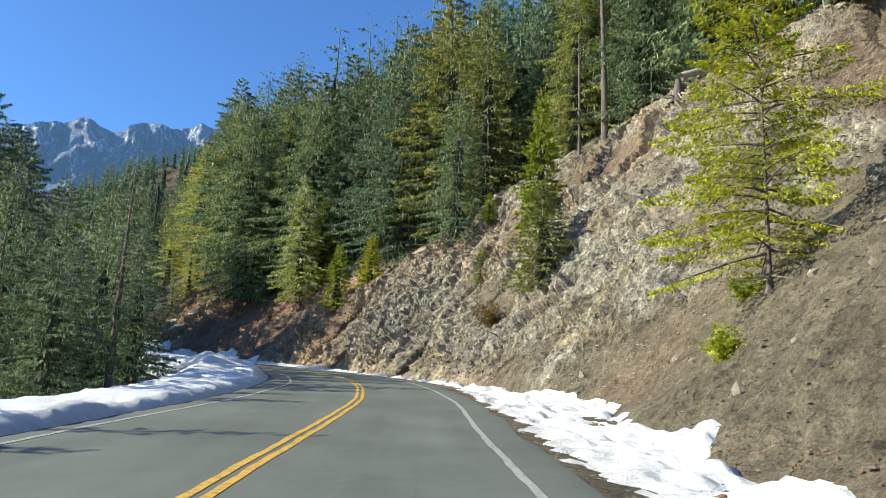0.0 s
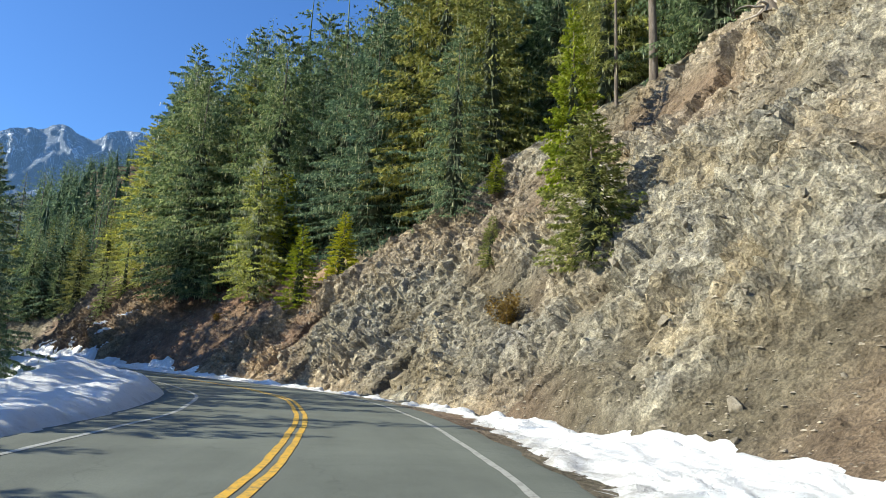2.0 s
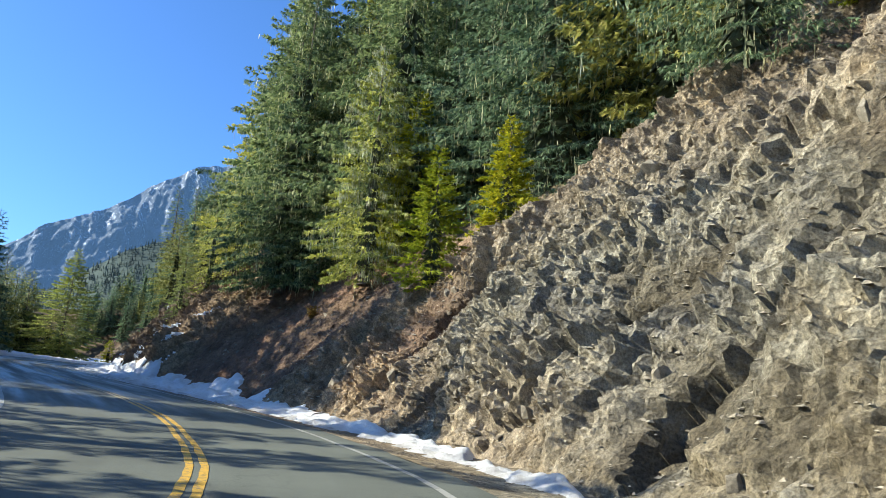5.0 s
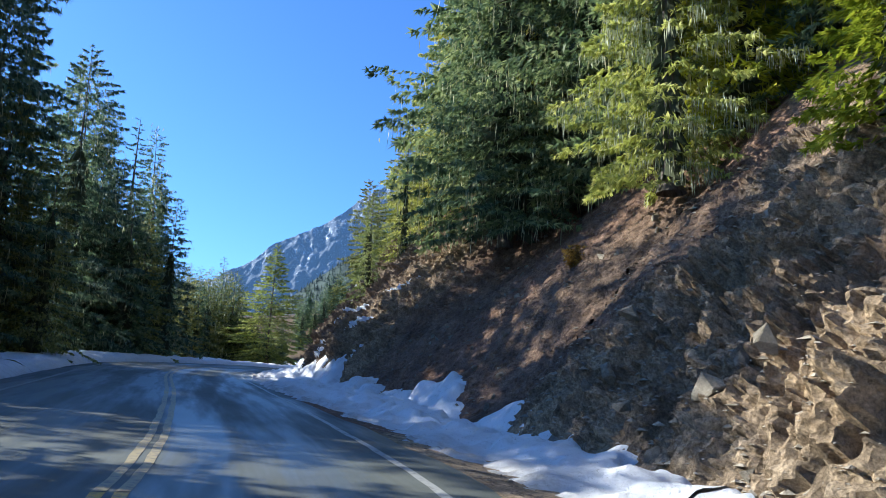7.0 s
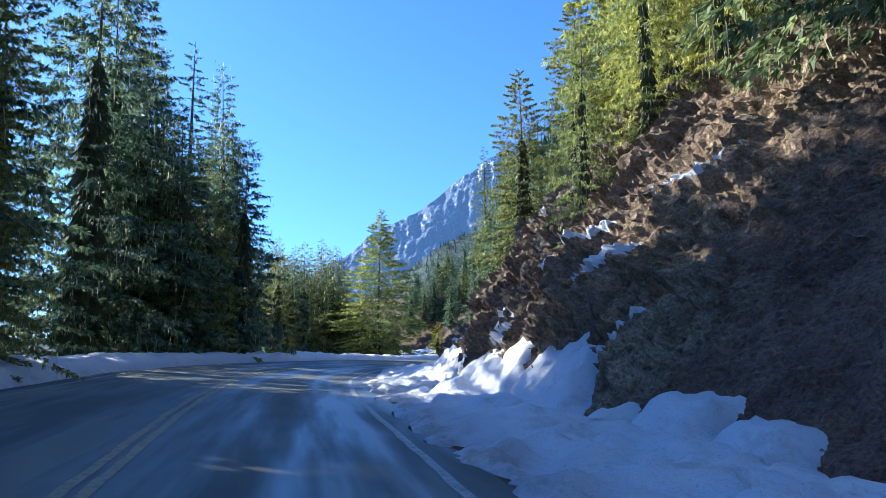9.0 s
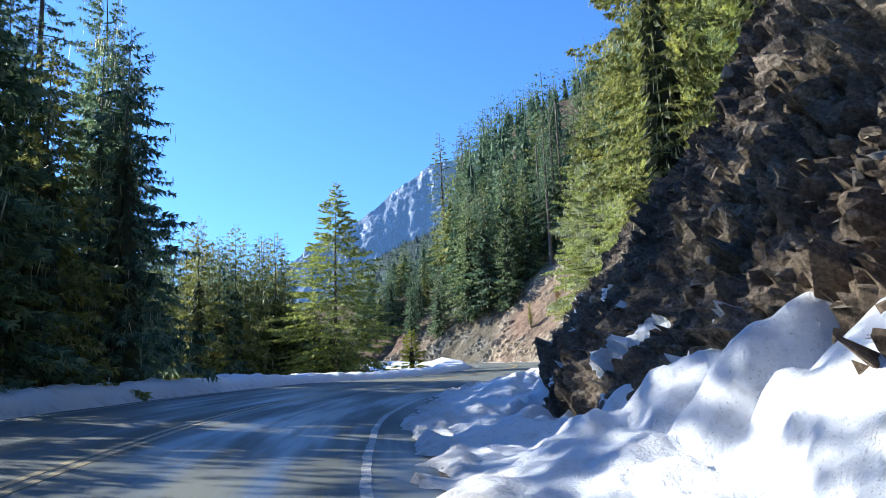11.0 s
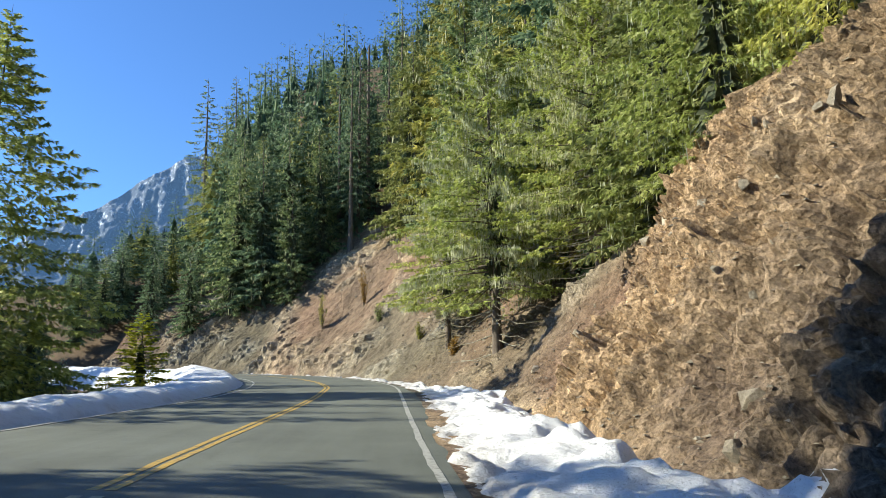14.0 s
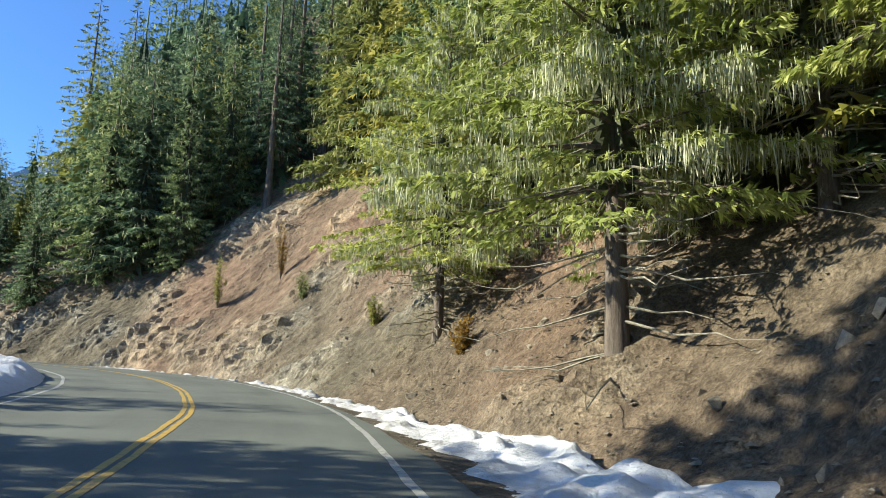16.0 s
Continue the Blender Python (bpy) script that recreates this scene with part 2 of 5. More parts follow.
def make_slope():
    m, n, l, b = shader("cut_slope", 0.92, spec=0.25)
    pos = position(n)
    rock, red, dark = attribute(n, "rock"), attribute(n, "red"), attribute(n, "dark")
    big, mid, fine = noise_node(n, l, pos, 0.24, 6.0, 0.6, 0.4), noise_node(n, l, pos, 1.9, 10.0, 0.7), noise_node(n, l, pos, 17.0, 8.0, 0.75)
    soil = ramp(n, l, mid, (0.3, (0.074, 0.061, 0.041)), (0.5, (0.120, 0.101, 0.068)), (0.7, (0.182, 0.155, 0.107)))
    soil = mix(n, l, red, soil, ramp(n, l, mid, (0.3, (0.135, 0.076, 0.050)), (0.7, (0.295, 0.180, 0.120))))
    stone = ramp(n, l, mid, (0.3, (0.125, 0.112, 0.084)), (0.5, (0.28, 0.254, 0.192)), (0.7, (0.50, 0.46, 0.355)))
    stone = mix(n, l, ramp(n, l, big, *grey((0.52, 0.0), (0.62, 0.75))), stone, ramp(n, l, mid, (0.3, (0.135, 0.106, 0.064)), (0.7, (0.365, 0.295, 0.182))))
    stone = mix(n, l, ramp(n, l, big, *grey((0.38, 0.85), (0.47, 0.0))), stone, ramp(n, l, mid, (0.3, (0.105, 0.098, 0.082)), (0.7, (0.34, 0.315, 0.262))))
    stone = mix(n, l, math_node(n, l, "MULTIPLY", red, 0.75), stone, ramp(n, l, mid, (0.3, (0.20, 0.128, 0.070)), (0.7, (0.56, 0.37, 0.205))))
    c = mix(n, l, rock, soil, stone)
    # the cliff's shade is deepened by a darker rock colour
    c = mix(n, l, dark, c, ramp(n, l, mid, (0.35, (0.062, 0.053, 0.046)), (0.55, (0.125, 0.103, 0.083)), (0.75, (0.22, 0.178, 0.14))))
    c = mix(n, l, 1.0, c, ramp(n, l, fine, *grey((0.32, 0.36), (0.5, 1.0), (0.68, 1.65))), "MULTIPLY")
    c = mix(n, l, 1.0, c, ramp(n, l, noise_node(n, l, pos, 0.6, 9.0, 0.7, 0.6), *grey((0.36, 0.7), (0.5, 1.0), (0.64, 1.25))), "MULTIPLY")
    c = mix(n, l, math_node(n, l, "MULTIPLY", attribute(n, "crack"), 0.28), c, (0.06, 0.046, 0.033))
    chip = n.new("ShaderNodeTexVoronoi")                     # broken faces, each of its own tone
    chip.inputs["Scale"].default_value = 5.5
    warp, wob = n.new("ShaderNodeVectorMath"), n.new("ShaderNodeTexNoise")
    wob.inputs["Scale"].default_value, wob.inputs["Detail"].default_value = 4.0, 5.0
    warp.operation = "MULTIPLY_ADD"
    l.new(pos, wob.inputs["Vector"])
    l.new(wob.outputs["Color"], warp.inputs[0])
    warp.inputs[1].default_value = (0.45, 0.45, 0.3)
    l.new(pos, warp.inputs[2])
    l.new(warp.outputs[0], chip.inputs["Vector"])
    c = mix(n, l, math_node(n, l, "MULTIPLY", rock, 0.8), c, mix(n, l, 1.0, c, ramp(n, l, chip.outputs["Color"], *grey((0.15, 0.78), (0.85, 1.2))), "MULTIPLY"))
    cover = math_node(n, l, "ADD", attribute(n, "snow"), math_node(n, l, "MULTIPLY", math_node(n, l, "SUBTRACT", fine, 0.5), 0.6))
    c = mix(n, l, ramp(n, l, cover, *grey((0.42, 0.0), (0.5, 1.0))), c, (0.80, 0.82, 0.84))
    l.new(c, b.inputs["Base Color"])
    h = mix(n, l, 0.4, mix(n, l, 0.5, mid, fine), chip.outputs["Distance"])
    bump(n, l, b, h, 1.0, 0.22)
    return m


def make_simple(name, c1, c2, scale, rough=0.9, bumps=0.4, dist=0.02, random_hue=0.0, spec=0.3, upright=1.0):
    m, n, l, b = shader(name, rough, spec=spec)
    pos = n.new("ShaderNodeTexCoord").outputs["Object"]
    if upright != 1.0:                              # furrows that run along the stem
        st = n.new("ShaderNodeMapping")
        st.inputs["Scale"].default_value = (1.0, 1.0, upright)
        l.new(pos, st.inputs[0])
        pos = st.outputs[0]
    a, f = noise_node(n, l, pos, scale, 6.0, 0.65), noise_node(n, l, pos, scale * 9, 4.0, 0.7)
    c = ramp(n, l, a, (0.32, c1), (0.68, c2))
    c = mix(n, l, 1.0, c, ramp(n, l, f, *grey((0.3, 0.7), (0.7, 1.2))), "MULTIPLY")
    if random_hue:
        r = n.new("ShaderNodeObjectInfo").outputs["Random"]
        c = mix(n, l, 1.0, c, ramp(n, l, r, *grey((0.0, 1 - random_hue), (1.0, 1 + random_hue))), "MULTIPLY")
    l.new(c, b.inputs["Base Color"])
    bump(n, l, b, mix(n, l, 0.5, a, f), bumps, dist)
    return m


def make_foliage(name, dark, light, tip, thin=0.25):
    """Needles: colour differs from tree to tree, from spray to spray and towards the young tips."""
    m, n, l, b = shader(name, 0.55, spec=0.25)
    isl = n.new("ShaderNodeNewGeometry").outputs["Random Per Island"]
    obj = n.new("ShaderNodeObjectInfo").outputs["Random"]
    c = ramp(n, l, isl, (0.0, dark), (0.6, light), (1.0, tip))
    c = mix(n, l, 1.0, c, ramp(n, l, obj, (0.0, (0.72, 0.80, 0.95)), (0.5, (0.97, 1.0, 1.0)), (1.0, (1.14, 1.06, 0.86))), "MULTIPLY")
    l.new(c, b.inputs["Base Color"])
    t = n.new("ShaderNodeBsdfTranslucent")
    l.new(c, t.inputs["Color"])
    mx = n.new("ShaderNodeMixShader")
    mx.inputs[0].default_value = thin
    l.new(b.outputs[0], mx.inputs[1])
    l.new(t.outputs[0], mx.inputs[2])
    l.new(mx.outputs[0], n["Material Output"].inputs[0])
    return m


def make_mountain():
    m, n, l, b = shader("hazy_mountain", 0.95, spec=0.1)
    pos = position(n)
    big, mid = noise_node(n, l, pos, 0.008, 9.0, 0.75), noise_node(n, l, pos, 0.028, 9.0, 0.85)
    # rock and woods are tinted bluish, with the haze in their colours
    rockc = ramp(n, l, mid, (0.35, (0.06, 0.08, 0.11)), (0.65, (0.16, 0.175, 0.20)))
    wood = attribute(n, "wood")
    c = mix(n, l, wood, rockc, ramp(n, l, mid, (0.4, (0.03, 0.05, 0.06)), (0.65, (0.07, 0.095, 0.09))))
    snow_amt = attribute(n, "snow")
    fac = math_node(n, l, "ADD", mix(n, l, 0.75, big, mid), snow_amt)
    c = mix(n, l, ramp(n, l, fac, *grey((0.56, 0.0), (0.585, 1.0))), c, (0.70, 0.75, 0.84))
    l.new(c, b.inputs["Base Color"])
    b.inputs["Emission Color"].default_value, b.inputs["Emission Strength"].default_value = (0.10, 0.22, 0.42, 1), 0.27   # haze of the distant air, put in as a blue glow
    bump(n, l, b, mid, 1.0, 26.0)
    return m


ASPHALT = make_asphalt()
YELLOW = make_paint("yellow_paint", (0.62, 0.36, 0.035), (0.20, 0.155, 0.08))
MUSTARD = make_paint("mustard_paint", (0.47, 0.30, 0.05), (0.19, 0.155, 0.09))
# yellow for the shaded stretch: wear and shade are both in its colour
DULLED = make_paint("dulled_paint", (0.36, 0.29, 0.15), (0.17, 0.15, 0.11))
WHITE = make_paint("white_paint", (0.36, 0.36, 0.33), (0.16, 0.16, 0.14))
SNOW = make_snow()
SLOPE = make_slope()
FLOOR = make_simple("forest_floor", (0.05, 0.035, 0.02), (0.13, 0.085, 0.05), 0.5, bumps=0.8, dist=0.15)
GRAVEL = make_simple("gravel", (0.09, 0.075, 0.06), (0.24, 0.20, 0.155), 6.0, bumps=0.9, dist=0.03)
STONE = make_simple("broken_stone", (0.19, 0.163, 0.122), (0.40, 0.35, 0.268), 1.6, bumps=1.0, dist=0.09, random_hue=0.3)
BARK = make_simple("bark", (0.07, 0.055, 0.042), (0.21, 0.175, 0.145), 7.0, bumps=1.0, dist=0.05, upright=0.18)
LIMB = make_simple("dead_limbs", (0.14, 0.125, 0.10), (0.36, 0.345, 0.27), 9.0, bumps=0.6)
DEADWOOD = make_simple("weathered_wood", (0.22, 0.19, 0.16), (0.46, 0.42, 0.36), 4.0, bumps=0.6, dist=0.02)
NEEDLES = make_foliage("fir_needles", (0.058, 0.096, 0.054), (0.155, 0.225, 0.115), (0.34, 0.41, 0.22), 0.42)
BRIGHT = make_foliage("young_needles", (0.16, 0.20, 0.016), (0.36, 0.40, 0.024), (0.56, 0.54, 0.055), 0.4)
OLIVE = make_foliage("sunlit_needles", (0.105, 0.122, 0.036), (0.255, 0.27, 0.076), (0.46, 0.44, 0.16), 0.4)
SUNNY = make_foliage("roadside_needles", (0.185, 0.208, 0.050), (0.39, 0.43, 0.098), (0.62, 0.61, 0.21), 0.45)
LICHEN = make_foliage("hanging_lichen", (0.30, 0.31, 0.18), (0.50, 0.50, 0.31), (0.66, 0.65, 0.44), 0.35)
RUST = make_foliage("dry_leaves", (0.15, 0.085, 0.02), (0.30, 0.17, 0.035), (0.42, 0.27, 0.06), 0.35)
# inner boughs: the shade within the crowns is put into their dark colour
SHADED_TWIGS = make_simple("shaded_twigs", (0.046, 0.056, 0.032), (0.105, 0.12, 0.066), 3.0, bumps=0.3)
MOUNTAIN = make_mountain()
# bluish, with the haze of distance put into the forest's colour
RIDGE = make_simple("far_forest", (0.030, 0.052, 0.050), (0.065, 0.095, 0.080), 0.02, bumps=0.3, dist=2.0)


# ---- mesh helpers ----
def mesh_np(name, verts, faces, material, smooth_faces=False, uv=None, **attrs):
    """A mesh from arrays; faces is an n x 3 or n x 4 array."""
    verts, faces = np.asarray(verts, np.float32), np.asarray(faces, np.int32)
    me = bpy.data.meshes.new(name)
    k = faces.shape[1]
    me.vertices.add(len(verts))
    me.vertices.foreach_set("co", verts.ravel())
    me.loops.add(faces.size)
    me.loops.foreach_set("vertex_index", faces.ravel())
    me.polygons.add(len(faces))
    me.polygons.foreach_set("loop_start", np.arange(0, faces.size, k, dtype=np.int32))
    me.polygons.foreach_set("loop_total", np.full(len(faces), k, np.int32))
    me.polygons.foreach_set("use_smooth", np.full(len(faces), bool(smooth_faces)))
    if uv is not None:
        layer = me.uv_layers.new(name="UVMap")
        layer.data.foreach_set("uv", np.asarray(uv, np.float32)[faces.ravel()].ravel())
    for key, values in attrs.items():
        a = me.attributes.new(key, "FLOAT", "POINT")
        a.data.foreach_set("value", np.asarray(values, np.float32))
    me.materials.append(material)
    me.update(calc_edges=True)
    me.validate()
    return me


def grid_faces(rows, cols):
    i = np.arange(rows * cols).reshape(rows, cols)
    return np.stack([i[:-1, :-1], i[1:, :-1], i[1:, 1:], i[:-1, 1:]], -1).reshape(-1, 4)


def part(name, data, parent, label=""):
    ob = new(name, data)
    ob.parent = parent
    return tagged(ob, label)


def structure(name, me, label, category):
    return tagged(new(name, me), label, category, kind="structure")


def compact(verts, faces, keep, attrs):
    """Drop the faces that are not kept, and the vertices that they leave unused."""
    faces = faces[keep]
    used = np.unique(faces)
    back = np.zeros(len(verts), np.int64)
    back[used] = np.arange(len(used))
    return verts[used], back[faces], {k: v[used] for k, v in attrs.items()}


# ---- ground, road, snow ----
def axis(lo, hi, fine_lo, fine_hi, step):
    a = list(np.arange(fine_lo, fine_hi, step))
    d = step
    x = a[0]
    while x > lo:
        d *= 1.25
        x -= d
        a.insert(0, x)
    d, x = step, a[-1]
    while x < hi:
        d *= 1.25
        x += d
        a.append(x)
    return np.array(a)


gx, gy = axis(-3500, 3500, -190, 110, 2.5), axis(-3500, 4500, -50, 270, 2.5)
GX, GY = np.meshgrid(gx, gy)
gz = ground_height(GX.ravel(), GY.ravel())
structure("ground", mesh_np("ground", np.stack([GX.ravel(), GY.ravel(), gz], -1), grid_faces(len(gy), len(gx))[:, ::-1], FLOOR, True),
          "brown forest floor of needles and soil on a steep hillside", "ground")

rs = np.arange(CS[0], CS[-1], 0.5)
ru = np.array([-5.4, -4.6, -4.3, -3.6, -2.7, -1.8, -0.9, 0, 0.9, 1.8, 2.7, 3.6, 4.2, 4.5])
RS, RU = np.meshgrid(rs, ru, indexing="ij")
edge = 0.10 * vnoise(np.stack([RS.ravel(), RU.ravel() * 0, RS.ravel() * 0], -1), 1.7, 3).reshape(RS.shape)
RUv = np.where(np.abs(RU) > 4.0, RU + edge, RU)
sag = -0.05 * np.clip((np.abs(RU) - 4.25) / 0.25, 0, 3)
rv = place(RS, RUv, -bank(RS) * RU + sag).reshape(-1, 3)
wet = table(RS.ravel(), (62, 0), (72, 0.85), (128, 0.9), (140, 0.35), (150, 0.0))
structure("road", mesh_np("road", rv, grid_faces(len(rs), len(ru))[:, ::-1], ASPHALT, True, np.stack([RU.ravel(), RS.ravel()], -1), wet=wet),
          "grey worn asphalt road, damp where it lies in shade", "road")


# where the painted lines lie: the lanes are unequal in the bends
def middle(s):
    return table(s, (14, 0.0), (22, 0.2), (40, 0.25), (60, 0.28), (83, 0.37), (90, 0.32), (95, 0.15), (99, 0.02), (112, -0.1), (121, -0.05), (125, -0.1), (130, 0.08), (134, 0.38), (148, 0.38), (158, 0.42), (167, 0.27), (173, 0.42), (190, 0.3))


def verge(s):
    return table(s, (17, 3.48), (36, 3.4), (65, 3.56), (78, 3.58), (86, 3.7), (95, 3.65), (105, 3.47), (121, 3.48), (126, 3.56), (131, 3.85), (138, 4.0), (149, 3.92), (158, 3.78), (165, 3.63), (170, 3.83), (177, 4.0), (200, 3.7))


def valley_edge(s):
    return table(s, (20, -3.65), (34, -3.1), (39, -2.75), (46, -2.8), (60, -3.3), (90, -3.5), (150, -4.2), (156, -4.15), (163, -3.9), (185, -3.5))


def stripe(name, material, line, shift, width, s_from, s_to, label):
    s = np.arange(s_from, s_to, 0.35)
    wob = 0.012 * np.sin(s * 1.9) + 0.01 * np.sin(s * 5.3 + shift)
    mid = smooth(line(s), 9) + shift
    cols = [mid - width / 2 + wob, mid + wob, mid + width / 2 + wob * 0.4]
    v = np.stack([place(s, u, -bank(s) * u + 0.006) for u in cols], 1).reshape(-1, 3)
    return structure(name, mesh_np(name, v, grid_faces(len(s), 3)[:, ::-1], material), label, "road marking")


for side in (-0.105, 0.105):
    stripe("centre_line", YELLOW, middle, side, 0.12, CS[0] + 1, 72, "bright yellow centre line painted on the asphalt")
    stripe("centre_line", DULLED, middle, side, 0.12, 72, 142, "faded yellow centre line, worn and dulled in colour as by shade")
    stripe("centre_line", MUSTARD, middle, side * 0.85, 0.11, 142, CS[-1] - 1, "yellow centre line painted on the sunlit asphalt")
stripe("edge_line", WHITE, verge, 0.0, 0.12, CS[0] + 1, CS[-1] - 1, "worn white edge line beside the rock slope")
stripe("edge_line", WHITE, valley_edge, 0.0, 0.12, CS[0] + 1, CS[-1] - 1, "worn white edge line on the valley side")


def rockiness(s, h):
    """How far bare rock rather than soil shows on the cut, 0 to 1."""
    a = table(s, (-33, 0.1), (18, 0.15), (27, 0.45), (33, 0.7), (38, 0.85), (44, 0.8), (56, 0.75), (62, 0.8), (73, 0.85), (77, 0.55), (80, 0.12), (93, 0.1), (97, 0.7), (101, 1), (150, 1), (157, 0.75), (163, 0.25), (175, 0.2), (190, 0.45), (230, 0.45))
    low = np.where((s > 14) & (s < 44), np.clip((h - table(s, (14, 10.0), (28, 5.5), (33, 3.0), (36, 0.0))) / 2.0, 0.08, 1), 1.0)
    return a * low


def slope_points(s, u):
    """The broken face of the cut: places, and what shows there."""
    h = profile(s, u)
    p = place(s, u, h)
    t = toe(s)
    ta = np.where(u > t, cut_tan(s), 0.0)
    tx, ty = np.interp(s, CS, TX), np.interp(s, CS, TY)
    k = 1 / np.sqrt(1 + ta * ta)
    nrm = np.stack([-ty * ta * k, tx * ta * k, k], -1)
    n0, n1, n2 = vnoise(p, 8.0, 10), vnoise(p, 3.6, 11), vnoise(p, 1.5, 12)
    bare = rockiness(s, h)
    rock = np.clip((bare + 0.42 * n0 + 0.42 * n1 + 0.28 * n2 - 0.36) * 2.6, 0, 1)
    inside = np.clip((u - t + 0.3) / 1.2, 0, 1) * np.clip((crest_u(s) + 3.0 - u) / 3.0, 0.15, 1)
    warp = np.stack([vnoise(p, 1.7, 71), vnoise(p, 1.7, 72), vnoise(p, 1.7, 73)], -1) * 0.55
    warp = warp + np.stack([vnoise(p, 0.45, 74), vnoise(p, 0.45, 75), vnoise(p, 0.45, 76)], -1) * 0.24
    warp = warp + np.stack([vnoise(p, 0.2, 77), vnoise(p, 0.2, 78), vnoise(p, 0.2, 79)], -1) * 0.11
    tilted = (p + warp) @ np.array([[0.86, 0.25, -0.45], [-0.42, 0.85, 0.32], [0.46, -0.09, 0.88]]).T
    b0, e0 = blocks(tilted, (4.4, 3.0, 5.2), 61, 0.8)                        # outcrops that stand proud of the soil
    b1, e1 = blocks(tilted, (1.25, 0.95, 1.55), 21, 1.0)
    b2, e2 = blocks(tilted, (0.46, 0.37, 0.60), 31, 1.1)
    b3, _ = blocks(tilted, (0.20, 0.165, 0.25), 41, 1.1)
    coarse = np.clip(0.95 + 0.9 * vnoise(p, 2.8, 91), 0.35, 1.6)            # some stretches are shattered, some massive
    mass = table(s, (28, 0.0), (35, 1.0), (68, 0.8), (76, 0.3), (98, 0.4), (150, 0.4), (156, 0.0)) * np.clip(bare, 0, 1)
    grain = tilted * np.array([1.0, 1.0, 0.5])

    def ridge(size, seed):
        return 0.62 - np.abs(vnoise(grain, size, seed)) * 1.25

    broken = 0.34 * ridge(1.6, 95) + 0.16 * coarse * ridge(0.72, 96) + 0.08 * coarse * ridge(0.33, 97) + 0.26 * b1 + 0.21 * b2 * coarse + 0.14 * b3
    d = rock * broken + (1 - rock) * (0.07 * b2 * (n2 > 0.1) + 0.06 * b3)
    d = d + 0.5 * n0 * np.clip(bare + 0.2, 0, 1) + (0.5 * n1 + 0.25 * n2) * np.clip(bare + 0.3, 0, 1) + 0.06 * vnoise(p, 0.26, 14) + 0.05 * rock * vnoise(p, 0.14, 16)
    d = d - rock * (0.12 * np.clip(1 - e1 / 0.09, 0, 1) * (n1 > -0.1) + 0.06 * coarse * np.clip(1 - e2 / 0.16, 0, 1))
    d = d + mass * (1.0 * b0 - 0.4 * np.clip(1 - e0 / 0.08, 0, 1))
    # the bold outcrop at the foot, and the hollow beside it
    d = d + 0.9 * np.exp(-((s - 40.5) / 2.2) ** 2 - ((h - 1.6) / 1.8) ** 2) - 0.7 * np.exp(-((s - 36.8) / 1.0) ** 2 - ((h - 2.6) / 0.9) ** 2)
    # rills that water has cut down the face
    d = d - 0.3 * np.clip(vnoise(np.stack([s, s * 0 + h * 0.12, s * 0], -1), 2.6, 15), 0, 1)
    p = p + nrm * (d * inside)[:, None]
    crack = rock * (0.5 * np.clip(1 - e2 / 0.10, 0, 1) + 0.7 * np.clip(1 - e1 / 0.07, 0, 1))
    n3 = vnoise(p, 6.5, 17)
    red = np.clip(table(s, (14, -0.2), (30, -0.1), (44, 0.15), (56, 0.25), (68, 0.3), (76, 0.6), (80, 0.95), (92, 1.0), (104, 0.85), (120, 0.35), (138, 0.6), (144, 1.0), (153, 0.9), (158, 0.45), (163, 0.25), (175, 0.2), (230, 0.3)) + 0.6 * n3, 0, 1)
    # dark follows the stretch that lies in shade, s 94 to 148
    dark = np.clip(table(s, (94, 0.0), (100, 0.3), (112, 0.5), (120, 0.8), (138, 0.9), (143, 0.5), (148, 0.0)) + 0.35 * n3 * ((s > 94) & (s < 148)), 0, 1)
    return p, dict(rock=rock, red=red, dark=dark, crack=np.clip(crack, 0, 1))


def slope_strip(name, s_from, s_to, ds, rows, label):
    s = np.arange(s_from, s_to + ds * 0.5, ds)
    f = np.concatenate([np.linspace(0, 0.12, 9)[:-1], 0.12 + 0.76 * np.linspace(0, 1, rows)[:-1], np.linspace(0.88, 1.0, 14)])
    SS, FF = np.meshgrid(s, f, indexing="ij")
    SS, FF = SS.ravel(), FF.ravel()
    t, c = toe(SS), crest_u(SS)
    u = np.where(FF < 0.12, 4.2 + (t - 4.2) * FF / 0.12, np.where(FF < 0.88, t + (c - t) * (FF - 0.12) / 0.76, c + 7.5 * (FF - 0.88) / 0.12))
    p, at = slope_points(SS, u)
    # old snow stays on the ledges of the shaded cliff
    g = p.reshape(len(s), len(f), 3)
    n_ = np.cross(np.roll(g, -5, 1) - np.roll(g, 5, 1), np.roll(g, -5, 0) - np.roll(g, 5, 0))
    up = np.abs(n_[..., 2]) / (np.linalg.norm(n_, axis=-1) + 1e-9)
    up = up.ravel()
    zone = table(SS, (95, 0.0), (97, 0.9), (104, 1.1), (108, 1.0), (112, 1.0), (116, 0.7), (119, 0.9), (122, 1.0), (134, 1.0), (140, 0.6), (143, 0.0)) * (FF > 0.12) * np.clip((0.64 - FF) / 0.25, 0, 1)
    hh = p[:, 2] - np.interp(SS, CS, CZ)
    streak = vnoise(np.stack([(hh - SS) / 3.2, (hh + SS) / 0.95, 0 * SS], -1), 1.0, 83) + 0.5 * vnoise(p, 0.9, 82)      # drifts that lie in the gullies
    cover = np.clip((0.5 * (up - 0.6) + streak - table(SS, (95, 0.48), (110, 0.56), (116, 0.62)) - 0.6 * (1 - zone)) * 6, 0, 1) * (zone > 0)
    p = p + np.array([[-0.3, 0.0, 0.9]]) * (0.07 * cover)[:, None]
    at["snow"] = cover
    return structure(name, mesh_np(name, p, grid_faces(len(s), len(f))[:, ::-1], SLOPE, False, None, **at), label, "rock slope")


